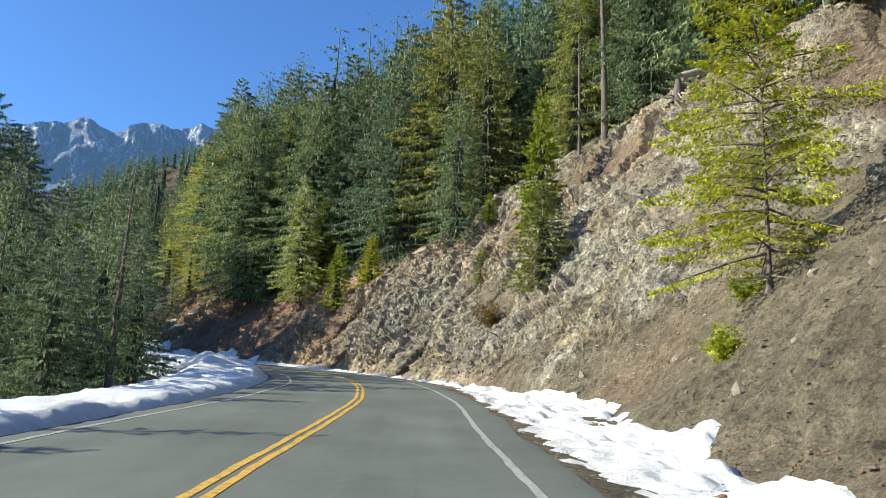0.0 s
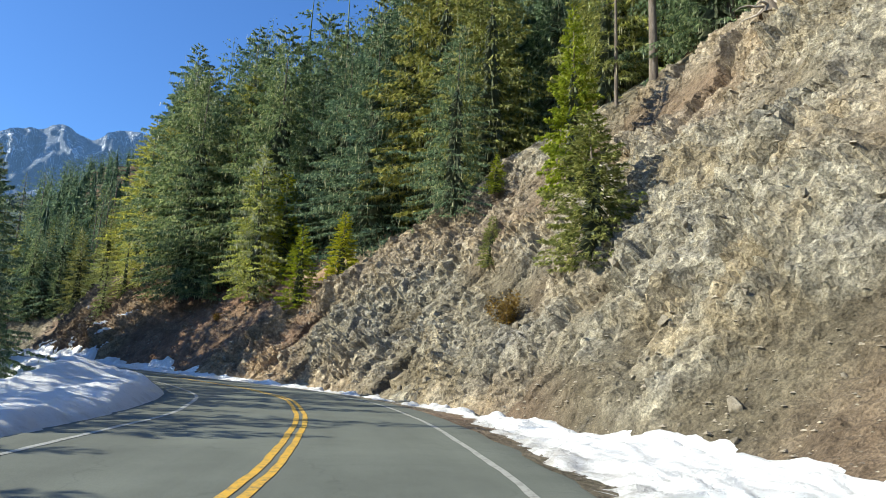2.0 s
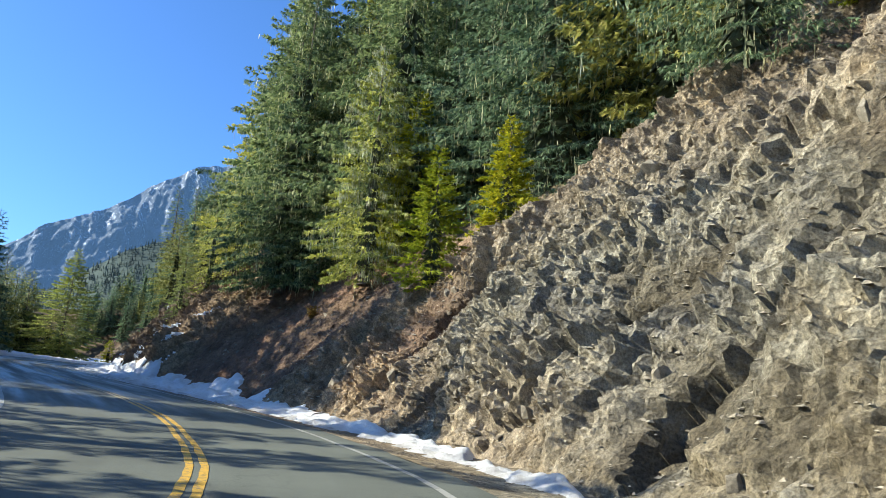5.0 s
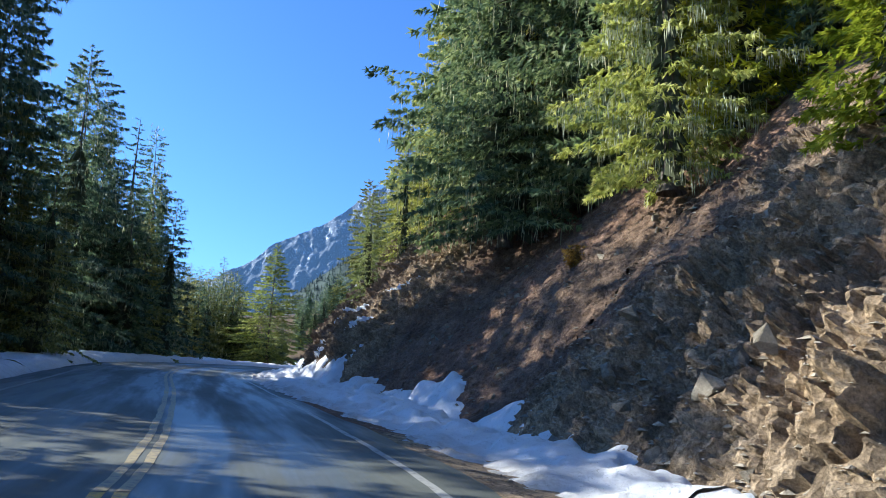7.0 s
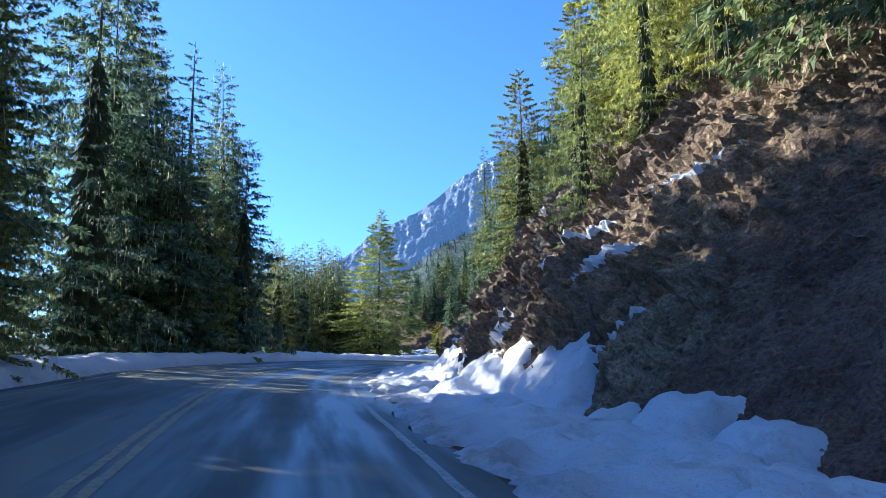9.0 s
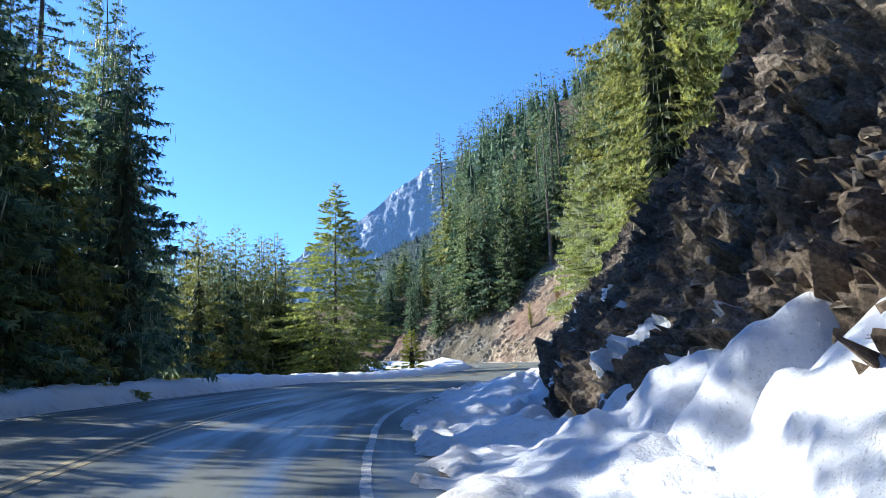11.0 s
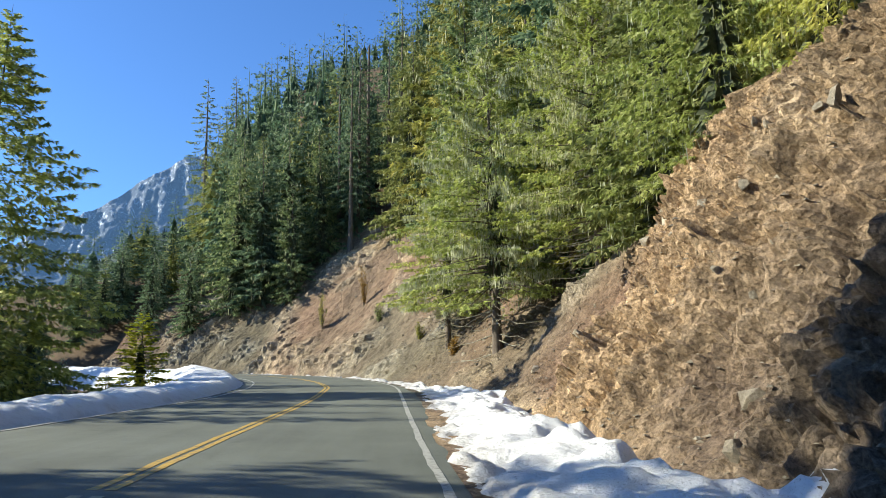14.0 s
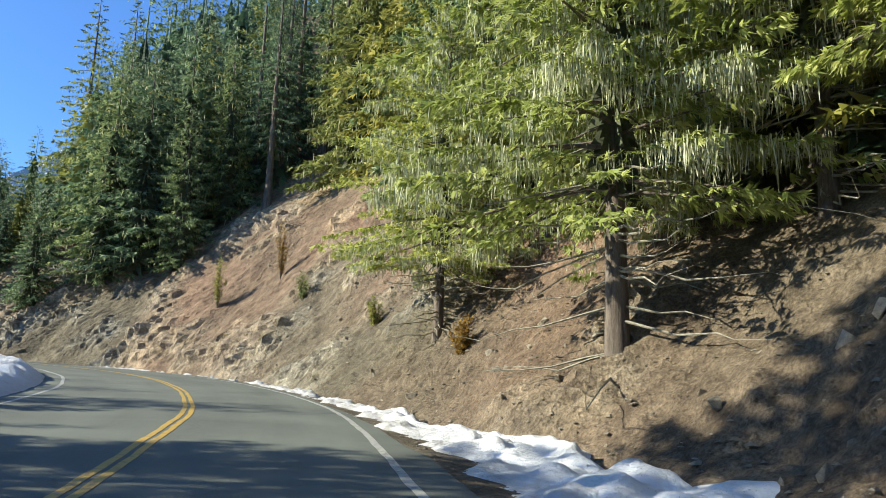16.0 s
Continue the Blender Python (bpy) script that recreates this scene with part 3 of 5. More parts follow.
slope_strip("rock_slope_1", -33, 14, 0.5, 30, "brown roadside earth bank")
slope_b = slope_strip("rock_slope_2", 14, 80, 0.092, 185, "sunlit crumbling tan rock face cut beside the road")
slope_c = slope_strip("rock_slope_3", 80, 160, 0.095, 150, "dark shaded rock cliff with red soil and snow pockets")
slope_d = slope_strip("rock_slope_4", 160, 235, 0.22, 60, "reddish brown gravelly hillside below the firs")


def snow_sheet(name, s_from, s_to, ds, u_from, u_to, cols, thickness, label):
    """Snow lies on the verge: where its thickness is nothing it ends."""
    s = np.arange(s_from, s_to, ds)
    SS, UU = np.meshgrid(s, np.linspace(u_from, u_to, cols), indexing="ij")
    SS, UU = SS.ravel(), UU.ravel()
    p0 = place(SS, UU, 0 * SS)
    n = vnoise(p0, 1.5, 51) * 0.45 + vnoise(p0, 0.5, 52) * 0.38 + vnoise(p0, 0.24, 53) * 0.24
    th, dirt = thickness(SS, UU, n, vnoise(p0, 5.0, 54))
    h = profile(SS, UU) + np.clip(th, -0.9, 3) + (0.10 * vnoise(p0, 0.62, 59) + 0.075 * vnoise(p0, 0.38, 55) + 0.08 * vnoise(p0, 0.21, 56)) * (th > 0) * (0.4 if u_to < 0 else 1.0)
    v = place(SS, UU, h)
    f = grid_faces(len(s), cols)[:, ::-1]
    v, f, at = compact(v, f, (th[f] > -0.85).any(1), dict(dirt=dirt))
    return structure(name, mesh_np(name, v, f, SNOW, True, None, **at), label, "snow")


def right_snow(s, u, n, big):
    inner = table(s, (5, 4.5), (30, 4.6), (42, 5.3), (50, 5.5), (64, 5.6), (72, 5.2), (84, 4.7), (95, 4.2), (132, 4.2), (150, 4.5), (160, 4.7), (170, 4.6), (182, 4.5), (215, 4.6))
    outer = toe(s) + table(s, (5, 0.1), (24, 0.2), (34, 0.3), (40, -0.05), (46, -0.4), (52, -0.55), (64, -0.5), (72, -0.3), (79, 0.2), (85, 0.6), (97, 0.2), (112, 0.35), (124, 0.5), (135, 0.3), (141, 0.0), (146, -0.5), (155, -0.4), (161, 0.2), (168, -0.2), (180, -0.4), (215, -0.4))
    tongue = vnoise(np.stack([s, 0 * s, 0 * s], -1), 1.9, 57) + 0.85 * vnoise(np.stack([s, 0 * s, 0 * s], -1), 0.62, 58)
    outer = outer + table(s, (60, 0.25), (92, 0.4), (98, 0.8), (112, 0.7), (120, 0.45), (150, 0.4), (170, 0.3)) * tongue
    cap = table(s, (5, 0.08), (24, 0.10), (34, 0.16), (44, 0.16), (60, 0.12), (72, 0.2), (88, 0.36), (97, 0.34), (103, 0.4), (112, 0.58), (130, 0.58), (150, 0.34), (160, 0.26), (170, 0.18), (215, 0.18))
    ramp_up = table(s, (5, 0.16), (80, 0.2), (100, 0.3), (150, 0.28), (165, 0.2))
    up = np.minimum((u - inner) * ramp_up, (outer - u) * 0.95)
    th = np.minimum(up, cap * (1 + 0.35 * n)) + n * table(s, (5, 0.17), (27, 0.15), (40, 0.1), (80, 0.14), (97, 0.28), (125, 0.26), (150, 0.2), (165, 0.14)) * np.clip(1.2 - np.abs(up) * 0.6, 0.3, 1) + 0.10 * big * (s < 30) - 0.03 * (s < 28) - 0.08 * np.clip((17.0 - s) / 3, 0, 1)
    dirt = np.clip(1.0 - (u - inner) / 0.9, 0, 1) * 0.8
    return th, dirt


def left_snow(s, u, n, big):
    v = -u
    inner = table(s, (-33, 4.2), (15, 4.2), (30, 4.1), (40, 3.9), (60, 4.0), (95, 4.6), (112, 4.8), (118, 5.3), (135, 5.2), (150, 4.6), (180, 4.2), (230, 4.3))
    outer = table(s, (-33, 6.5), (15, 6.4), (34, 7.5), (40, 10.5), (62, 10.5), (70, 7.5), (95, 7.5), (110, 8.2), (130, 8.0), (160, 7.6), (176, 10), (200, 11), (215, 8), (230, 7))
    mound = np.exp(-((s - 49) / 8.0) ** 2) * np.exp(-((v - 7.4) / 2.2) ** 2) * 0.75 + np.exp(-((s - 193) / 9.0) ** 2) * np.exp(-((v - 7.6) / 2.4) ** 2) * 0.6
    cap = table(s, (-33, 0.2), (30, 0.25), (45, 0.35), (90, 0.3), (120, 0.4), (150, 0.4), (200, 0.4))
    up = np.minimum((v - inner) * 0.6, (outer - v) * 0.5)
    th = np.minimum(up, cap * (1 + 0.3 * n)) + n * 0.07 + mound * np.clip(up * 2, 0, 1) * (1 + 0.12 * big)
    dirt = np.clip(1.0 - (v - inner) / 0.5, 0, 1) * 0.6
    return th, dirt


snow_sheet("snow_bank_1", 6, 72, 0.14, 4.2, 9.4, 44, right_snow, "melting white snow bank along the foot of the rock slope")
snow_sheet("snow_bank_2", 72, 215, 0.11, 3.9, 9.6, 60, right_snow, "shaded white snow bank with dirt specks below the cliff")
snow_sheet("snow_bank_3", -30, 95, 0.2, -11.5, -3.6, 36, left_snow, "white ploughed snow berm and mound on the valley side")
snow_sheet("snow_bank_4", 95, 230, 0.22, -11.5, -3.8, 34, left_snow, "white ploughed snow berm on the outside of the bend")



# ---- far country ----
def backdrop_mountain():
    az = np.radians(np.linspace(-5, 60, 420))
    f = np.linspace(0, 1, 110)
    A, F = np.meshgrid(az, f, indexing="ij")
    deg = np.degrees(A)
    top = np.interp(deg, [-25, 0, 10, 15, 17.5, 19.5, 21.5, 23.5, 25.2, 27.4, 30.3, 32, 33.8, 35, 37.2, 39.7, 41.1, 44, 50, 75], [13, 15, 17, 18, 18.4, 18.3, 17.8, 17.9, 16.9, 17.5, 16.6, 15.6, 14.6, 13.4, 12.1, 10.9, 9.6, 8.0, 6.5, 5])
    q = np.stack([deg.ravel(), F.ravel() * 10, 0 * F.ravel()], -1)
    rough = np.abs(vnoise(q, 2.6, 61)) * 0.55 + np.abs(vnoise(q, 1.1, 62)) * 0.3 + np.abs(vnoise(q, 0.45, 63)) * 0.22 + np.abs(vnoise(q, 0.2, 64)) * 0.13
    rough = rough.reshape(F.shape)
    elev = -1.5 + (top + 1.5) * F ** 0.9 + (0.3 - rough) * (1.5 * F - 1.0 * F ** 6)
    dist = 2800 + 1400 * F + (rough - 0.3) * 600
    x, y = -np.sin(A) * dist, np.cos(A) * dist
    z = np.tan(np.radians(elev)) * dist
    wood = np.clip((0.60 - F + 0.5 * (rough - 0.4)) * 6, 0, 1)
    snow_a = np.clip((F - 0.62) * 0.22, -0.3, 0.06) - 0.25 * np.clip(0.5 - F, 0, 1) + (0.25 - rough) * 0.06 - 0.025
    v = np.stack([x.ravel(), y.ravel(), z.ravel()], -1)
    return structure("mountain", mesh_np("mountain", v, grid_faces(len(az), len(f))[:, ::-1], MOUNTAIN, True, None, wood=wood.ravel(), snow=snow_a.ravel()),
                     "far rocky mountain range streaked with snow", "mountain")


backdrop_mountain()


def wooded_ridge():
    """The forested shoulder in front of the range: its ground, and its firs as jagged cones too far to tell apart."""
    az = np.linspace(-20, 75, 150)
    F = np.linspace(0, 1, 26)
    A, G = np.meshgrid(az, F, indexing="ij")
    top = np.interp(A, [-20, 10, 20, 25, 29.4, 34, 38, 42, 50, 75], [12, 14, 14, 13.4, 12.1, 9.9, 6.8, 4.4, 3.0, 2.5])
    q = np.stack([A.ravel(), G.ravel() * 10, 0 * A.ravel()], -1)
    el = np.radians(-2 + (top + 2) * G ** 0.8 + (vnoise(q, 2.2, 401) * 0.5 + vnoise(q, 0.8, 402) * 0.25).reshape(A.shape) * (1 - 0.6 * G))
    dist = 1300 + 750 * G
    v = np.stack([-np.sin(np.radians(A)) * dist, np.cos(np.radians(A)) * dist, np.tan(el) * dist], -1)
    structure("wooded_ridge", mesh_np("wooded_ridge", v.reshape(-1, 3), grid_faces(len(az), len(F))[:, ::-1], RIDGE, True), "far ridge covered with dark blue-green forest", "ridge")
    rng = np.random.default_rng(403)
    n = 9000
    ai, gi = rng.uniform(5, 60, n), rng.uniform(0.2, 1, n) ** 0.7
    a0, g0 = (ai + 20) / 95 * (len(az) - 1), gi * (len(F) - 1)
    i, j = np.minimum(a0.astype(int), len(az) - 2), np.minimum(g0.astype(int), len(F) - 2)
    fa, fg = (a0 - i)[:, None], (g0 - j)[:, None]
    p = (v[i, j] * (1 - fa) + v[i + 1, j] * fa) * (1 - fg) + (v[i, j + 1] * (1 - fa) + v[i + 1, j + 1] * fa) * fg
    seg, tiers, hgt = 6, 3, rng.uniform(8, 16, n)
    ang = np.arange(seg) / seg * 2 * np.pi
    vs, fs = [], []
    for k in range(tiers):
        lo, hi, r = 0.08 + 0.27 * k, 0.45 + 0.275 * k, 0.17 - 0.045 * k
        rr = r * rng.uniform(0.6, 1.3, (n, seg)) * hgt[:, None]
        ring = np.stack([rr * np.cos(ang), rr * np.sin(ang), np.broadcast_to((lo * hgt)[:, None], rr.shape)], -1) + p[:, None]
        apex = p + np.array([0, 0, 1.0]) * (hi * hgt)[:, None]
        vs.append(np.concatenate([apex[:, None], ring], 1))
        o = k * (seg + 1)
        fs.append(np.stack([np.full(seg, o), o + 1 + np.arange(seg), o + 1 + (np.arange(seg) + 1) % seg], -1))
    vs, fs = np.concatenate(vs, 1), np.concatenate(fs)
    faces = (np.arange(n)[:, None, None] * vs.shape[1] + fs[None]).reshape(-1, 3)
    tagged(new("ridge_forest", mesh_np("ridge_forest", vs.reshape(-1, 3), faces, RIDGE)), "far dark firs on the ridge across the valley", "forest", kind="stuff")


wooded_ridge()


# ---- trees ----
def tube(points, radii, sides=7):
    """A tapered tube along a line of points."""
    points = np.asarray(points, float)
    d = np.gradient(points, axis=0)
    d /= np.linalg.norm(d, axis=1)[:, None] + 1e-9
    ref = np.where(np.abs(d[:, 2:3]) > 0.9, [[1.0, 0, 0]], [[0, 0, 1.0]])
    a = np.cross(d, ref)
    a /= np.linalg.norm(a, axis=1)[:, None] + 1e-9
    b = np.cross(d, a)
    ang = np.linspace(0, 2 * np.pi, sides, endpoint=False)
    v = points[:, None] + np.asarray(radii)[:, None, None] * (np.cos(ang)[None, :, None] * a[:, None] + np.sin(ang)[None, :, None] * b[:, None])
    n = len(points)
    i = np.arange(n * sides).reshape(n, sides)
    j = np.roll(i, -1, 1)
    f = np.stack([i[:-1], j[:-1], j[1:], i[1:]], -1).reshape(-1, 4)
    return v.reshape(-1, 3), f


def split_quads(v, f):
    return v, np.concatenate([f[:, [0, 1, 2]], f[:, [0, 2, 3]]])


def merge(parts):
    vs, fs, o = [], [], 0
    for v, f in parts:
        vs.append(v)
        fs.append(f + o)
        o += len(v)
    return np.concatenate(vs), np.concatenate(fs)


def blades(rng, base, way, length, width, fingers=3):
    """Small sprays of needles: a few narrow spikes fanned from one twig, one island each."""
    n = len(base)
    way = way / (np.linalg.norm(way, axis=1)[:, None] + 1e-9)
    r = rng.normal(size=(n, 3)) * 0.6 + np.array([0, 0, 0.9])
    side = np.cross(way, r)
    side /= np.linalg.norm(side, axis=1)[:, None] + 1e-9
    up = np.cross(side, way)
    L, W = length[:, None], width[:, None]
    spread = rng.uniform(0.5, 0.85, n)[:, None]
    v = [base - side * W * 0.5, base + side * W * 0.5, base + way * L * 0.3 + up * W * 0.25, base + way * L + up * W * -0.6]
    f = [[0, 1, 3]]
    for k, (sign, start, reach) in enumerate(((1, 0.0, 0.7), (-1, 0.0, 0.7), (1, 0.3, 0.55), (-1, 0.3, 0.55))[:fingers - 1]):
        v.append(base + way * L * start + (way * 0.8 + side * spread * sign + up * -0.12) * L * reach)
        f.append([1 if sign > 0 else 0, 4 + k, 2] if start == 0 else [0 if sign > 0 else 1, 4 + k, 2])
    v = np.stack(v, 1)
    f = (np.arange(n)[:, None, None] * v.shape[1] + np.array(f)[None]).reshape(-1, 3)
    return v.reshape(-1, 3), f


def strands(rng, base, length, width):
    """Hanging threads of lichen: thin pointed strips."""
    n = len(base)
    a = rng.uniform(0, 6.28, n)
    side = np.stack([np.cos(a), np.sin(a), 0 * a], -1) * width[:, None]
    down = np.array([[0, 0, -1.0]]) * length[:, None] + rng.normal(size=(n, 3)) * 0.1 * length[:, None]
    v = np.stack([base - side * 0.6, base + side * 0.6, base + down * 0.55 + side, base + down, base + down * 0.5 - side], 1)
    i = np.arange(n)[:, None] * 5
    f = np.concatenate([i + [0, 1, 2], i + [0, 2, 4], i + [4, 2, 3]], 1).reshape(-1, 3)
    return v.reshape(-1, 3), f


def conifer(seed, H, R, start=0.12, boughs=200, twigs=16, cap=0.9, fan=0.36, droop=0.25, gap=0.0, power=0.85, ragged=0.3, lichen=0, limbs=0, girth=1.0, moss_len=1.0, fingers=3, thick=1.0, core=0.3):
    """Trunk, crown and hanging lichen of one conifer, as arrays: every bough is a flat drooping fan of twigs."""
    rng = np.random.default_rng(seed)
    zs = np.concatenate([[0, 0.012, 0.025, 0.045, 0.07], np.linspace(0.11, 1, 12)])
    bend = rng.normal(size=2) * 0.012 * H
    up = np.array([0, 0, 1.0])
    trunk_line = np.stack([bend[0] * zs ** 2, bend[1] * zs ** 2, H * zs], -1)
    r0 = (0.014 * H + 0.03) * girth
    bare = []
    trunk = [tube(trunk_line, r0 * (1 - zs * 0.97) * (1 + 0.9 * np.exp(-zs * 34)), 9)]
    f = (np.arange(boughs) + rng.uniform(0, 1, boughs)) / boughs
    f = f[rng.uniform(size=boughs) > gap * (1.15 - f)]
    nb = len(f)
    top = 1 - (1 - f) ** 0.88
    z = H * (start + (0.985 - start) * top)
    lumps = 1 + 0.16 * np.sin(top * 23 + rng.uniform(0, 6)) * (ragged > 0.2)
    L = R * np.maximum(1 - top, 0.01) ** power * np.minimum(1, 0.7 + 3 * top) * rng.uniform(1 - ragged, 1 + 0.45 * ragged, nb) * lumps + 0.16 + 0.012 * max(H - 10, 0)
    az = np.arange(nb) * 2.39996 + rng.uniform(-0.5, 0.5, nb)
    d = np.stack([np.cos(az), np.sin(az), 0 * az], -1)
    perp = np.stack([-np.sin(az), np.cos(az), 0 * az], -1)
    lift = L * (0.62 * top - 0.10 + rng.normal(size=nb) * 0.08)
    sag = droop * L * rng.uniform(0.6, 1.4, nb)
    x0 = np.stack([bend[0] * (z / H) ** 2, bend[1] * (z / H) ** 2, 0 * z], -1)

    def bough(i, t):
        return x0[i] + d[i] * (L[i] * t)[:, None] + up * (z[i] + lift[i] * t - sag[i] * t ** 1.6 + 0.22 * sag[i] * t ** 4)[:, None]

    count = np.maximum(5, (twigs * (0.22 + 0.78 * L / L.max())).astype(int))
    i = np.repeat(np.arange(nb), count)
    k = np.arange(len(i)) - np.repeat(np.cumsum(count) - count, count)
    t = (k + rng.uniform(0, 1, len(i))) / count[i]
    t = (0.2 if core else 0.06) + (0.8 if core else 0.94) * t ** 0.75
    half = fan * L[i] * (1.06 - 0.85 * t) * rng.uniform(0.75, 1.2, len(i)) + 0.05 + 0.03 * np.minimum(L[i], 2)
    length = np.minimum(half, cap * rng.uniform(0.7, 1.25, len(i)))
    side = np.where(k % 2, 1.0, -1.0)
    off = np.clip(half - length, 0, None) * rng.uniform(0, 1, len(i)) ** 0.6
    slope = (lift[i] - 1.6 * sag[i] * t ** 0.6 + 0.88 * sag[i] * t ** 3) / L[i]
    ahead = d[i] + up * slope[:, None]
    base = bough(i, t) + (perp[i] * side[:, None] + ahead * 0.55 - up * 0.22) * off[:, None] + rng.normal(size=(len(i), 3)) * 0.05 * cap
    way = ahead * rng.uniform(0.5, 0.95, len(i))[:, None] + perp[i] * (side * rng.uniform(0.35, 1.0, len(i)) * (1.1 - 0.75 * t))[:, None] + up * (rng.normal(size=len(i)) * 0.13 - 0.16 - 0.5 * droop)[:, None]
    crown = blades(rng, base, way, length * 1.1, length * rng.uniform(0.15, 0.24, len(i)) * thick, fingers)
    laden = np.clip(rng.normal(0.35, 0.75, nb), 0, None)[i] * (rng.uniform(size=len(i)) < 0.55)      # some boughs carry most of it
    hang = base if lichen < 1 else np.repeat(base, np.clip(rng.poisson(laden * lichen * 3.2), 0, 16), 0)
    hang = hang[rng.uniform(size=len(hang)) < lichen]
    hang = hang + rng.normal(size=hang.shape) * (0.5 if lichen < 1 else 0.3) * cap
    if limbs:
        q = np.linspace(0, 0.85, 5)
        for j in np.flatnonzero(rng.uniform(size=nb) < limbs):
            trunk.append(tube(bough(np.full(5, j), q), 0.035 * (1 - q * 0.9) * (0.5 + L[j] / 4), 4))
        for j in range(int(70 * limbs * (R > 4)) + 8):       # bare dead limbs under the crown
            a, zz = rng.uniform(0, 6.28), H * rng.uniform(0.05, start + 0.08)
            LL, q = R * rng.uniform(0.35, 0.95), np.linspace(0, 1, 6)
            wig = rng.normal(size=(6, 3)) * 0.04 * LL
            line = np.stack([np.cos(a) * LL * q, np.sin(a) * LL * q, zz - 0.25 * LL * q + 0.12 * LL * q ** 3], -1) + wig * q[:, None]
            bare.append(tube(line, (0.03 if R > 4 else 0.02) * (1.05 - q), 4))
    inner = None
    if core:                                       # the dense inner boughs, tier on tier, as a filler that closes the crown
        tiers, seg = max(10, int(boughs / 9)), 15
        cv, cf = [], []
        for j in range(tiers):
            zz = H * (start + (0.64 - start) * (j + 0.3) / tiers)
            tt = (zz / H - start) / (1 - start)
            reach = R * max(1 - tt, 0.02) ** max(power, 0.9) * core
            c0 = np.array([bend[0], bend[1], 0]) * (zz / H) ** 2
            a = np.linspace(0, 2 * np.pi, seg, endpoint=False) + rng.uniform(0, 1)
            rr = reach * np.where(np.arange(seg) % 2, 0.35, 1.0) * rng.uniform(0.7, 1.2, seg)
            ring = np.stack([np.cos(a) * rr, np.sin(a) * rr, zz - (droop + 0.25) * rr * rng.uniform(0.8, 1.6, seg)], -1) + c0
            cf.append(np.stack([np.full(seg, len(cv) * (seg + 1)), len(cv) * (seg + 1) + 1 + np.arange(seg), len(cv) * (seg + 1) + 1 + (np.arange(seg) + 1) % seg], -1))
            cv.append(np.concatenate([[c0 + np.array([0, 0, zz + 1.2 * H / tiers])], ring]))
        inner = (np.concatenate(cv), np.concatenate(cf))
    moss = None
    if len(hang):
        n = len(hang)
        moss = strands(rng, hang, (0.1 + 0.6 * rng.uniform(0, 1, n) ** 2) * moss_len, rng.uniform(0.004, 0.014, n) * (0.5 + H / 24) * (2.2 if cap > 0.5 else 1.0))
    return merge(trunk), crown, moss, inner, merge(bare) if bare else None


def tree_kind(name, material, label, seed, **kw):
    t, c, m, inner, bare = conifer(seed, **kw)
    return dict(name=name, label=label, H=kw["H"], trunk=mesh_np("trunk", *t, BARK, True), crown=mesh_np("crown", *c, material),
                moss=mesh_np("lichen", *m, LICHEN) if m else None, inner=mesh_np("inner_foliage", *inner, SHADED_TWIGS) if inner else None,
                bare=mesh_np("dead_branch", *bare, LIMB) if bare else None)


def plant(kind, x, y, height=None, sink=0.6, z=None, group="firs on the hillside", turn=None, lean=0.0, wide=1.0):
    k = (height or kind["H"]) / kind["H"]
    zz = float(ground_height(x, y, False)[0]) if z is None else z
    ob = tagged(new(kind["name"]), kind["label"], "tree", group)
    ob.matrix_basis = pose(x, y, zz - sink, lean, 0, random.uniform(0, 360) if turn is None else turn) @ Matrix.Diagonal((k * wide, k * wide, k, 1))
    part("trunk", kind["trunk"], ob)
    part("crown", kind["crown"], ob)
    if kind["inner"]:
        part("inner_foliage", kind["inner"], ob, "twiggy tiers inside the crown, its inner shade put into their dark colour")
    if kind["bare"]:
        tagged(part("dead_branch", kind["bare"], ob, "bare pale dead branches below the crown"), kind="stuff")
    if kind["moss"]:
        tagged(part("lichen", kind["moss"], ob, "pale hanging lichen"), kind="stuff")
    return ob


FIR = "dark green fir tree standing on the steep hillside"
TALL = [tree_kind("fir_tree", NEEDLES, FIR, 100 + i, H=24, R=r, start=0.04, boughs=250, twigs=26, cap=0.75, droop=0.36, gap=0.12, power=0.62, ragged=0.45, thick=1.15, core=0.4, lichen=0.12, moss_len=1.6, girth=0.6) for i, r in enumerate((4.6, 5.2, 4.0))]
MID = [tree_kind("fir_tree", OLIVE, "olive green fir tree on the hillside, hung with lichen", 110 + i, H=16, R=r, start=0.02, boughs=230, twigs=26, cap=0.55, droop=0.32, gap=0.06, thick=1.15, core=0.38, power=0.68, ragged=0.4, lichen=0.2, moss_len=1.2, girth=0.6) for i, r in enumerate((3.9, 3.4, 4.3))]
FAR = [tree_kind("fir_tree", NEEDLES, FIR, 170 + i, H=24, R=r, start=0.05, boughs=190, twigs=15, cap=1.0, thick=1.35, core=0.42, droop=0.36, power=0.64, ragged=0.45, girth=0.6) for i, r in enumerate((4.8, 5.4, 4.2))]
YOUNG = [tree_kind("young_fir", BRIGHT, "young yellow-green fir above the rock face", 120 + i, H=6, R=r, start=0.02, boughs=190, twigs=34, cap=0.2, droop=0.16, power=0.8, ragged=0.35, fingers=5, thick=1.15, core=0.3) for i, r in enumerate((1.55, 1.35))]
GREEN = tree_kind("young_fir", OLIVE, "dense dark green young fir on the rock face", 125, H=6, R=1.75, start=0.01, boughs=210, twigs=36, cap=0.2, droop=0.16, power=0.62, ragged=0.25, fingers=5, thick=1.15, core=0.4)
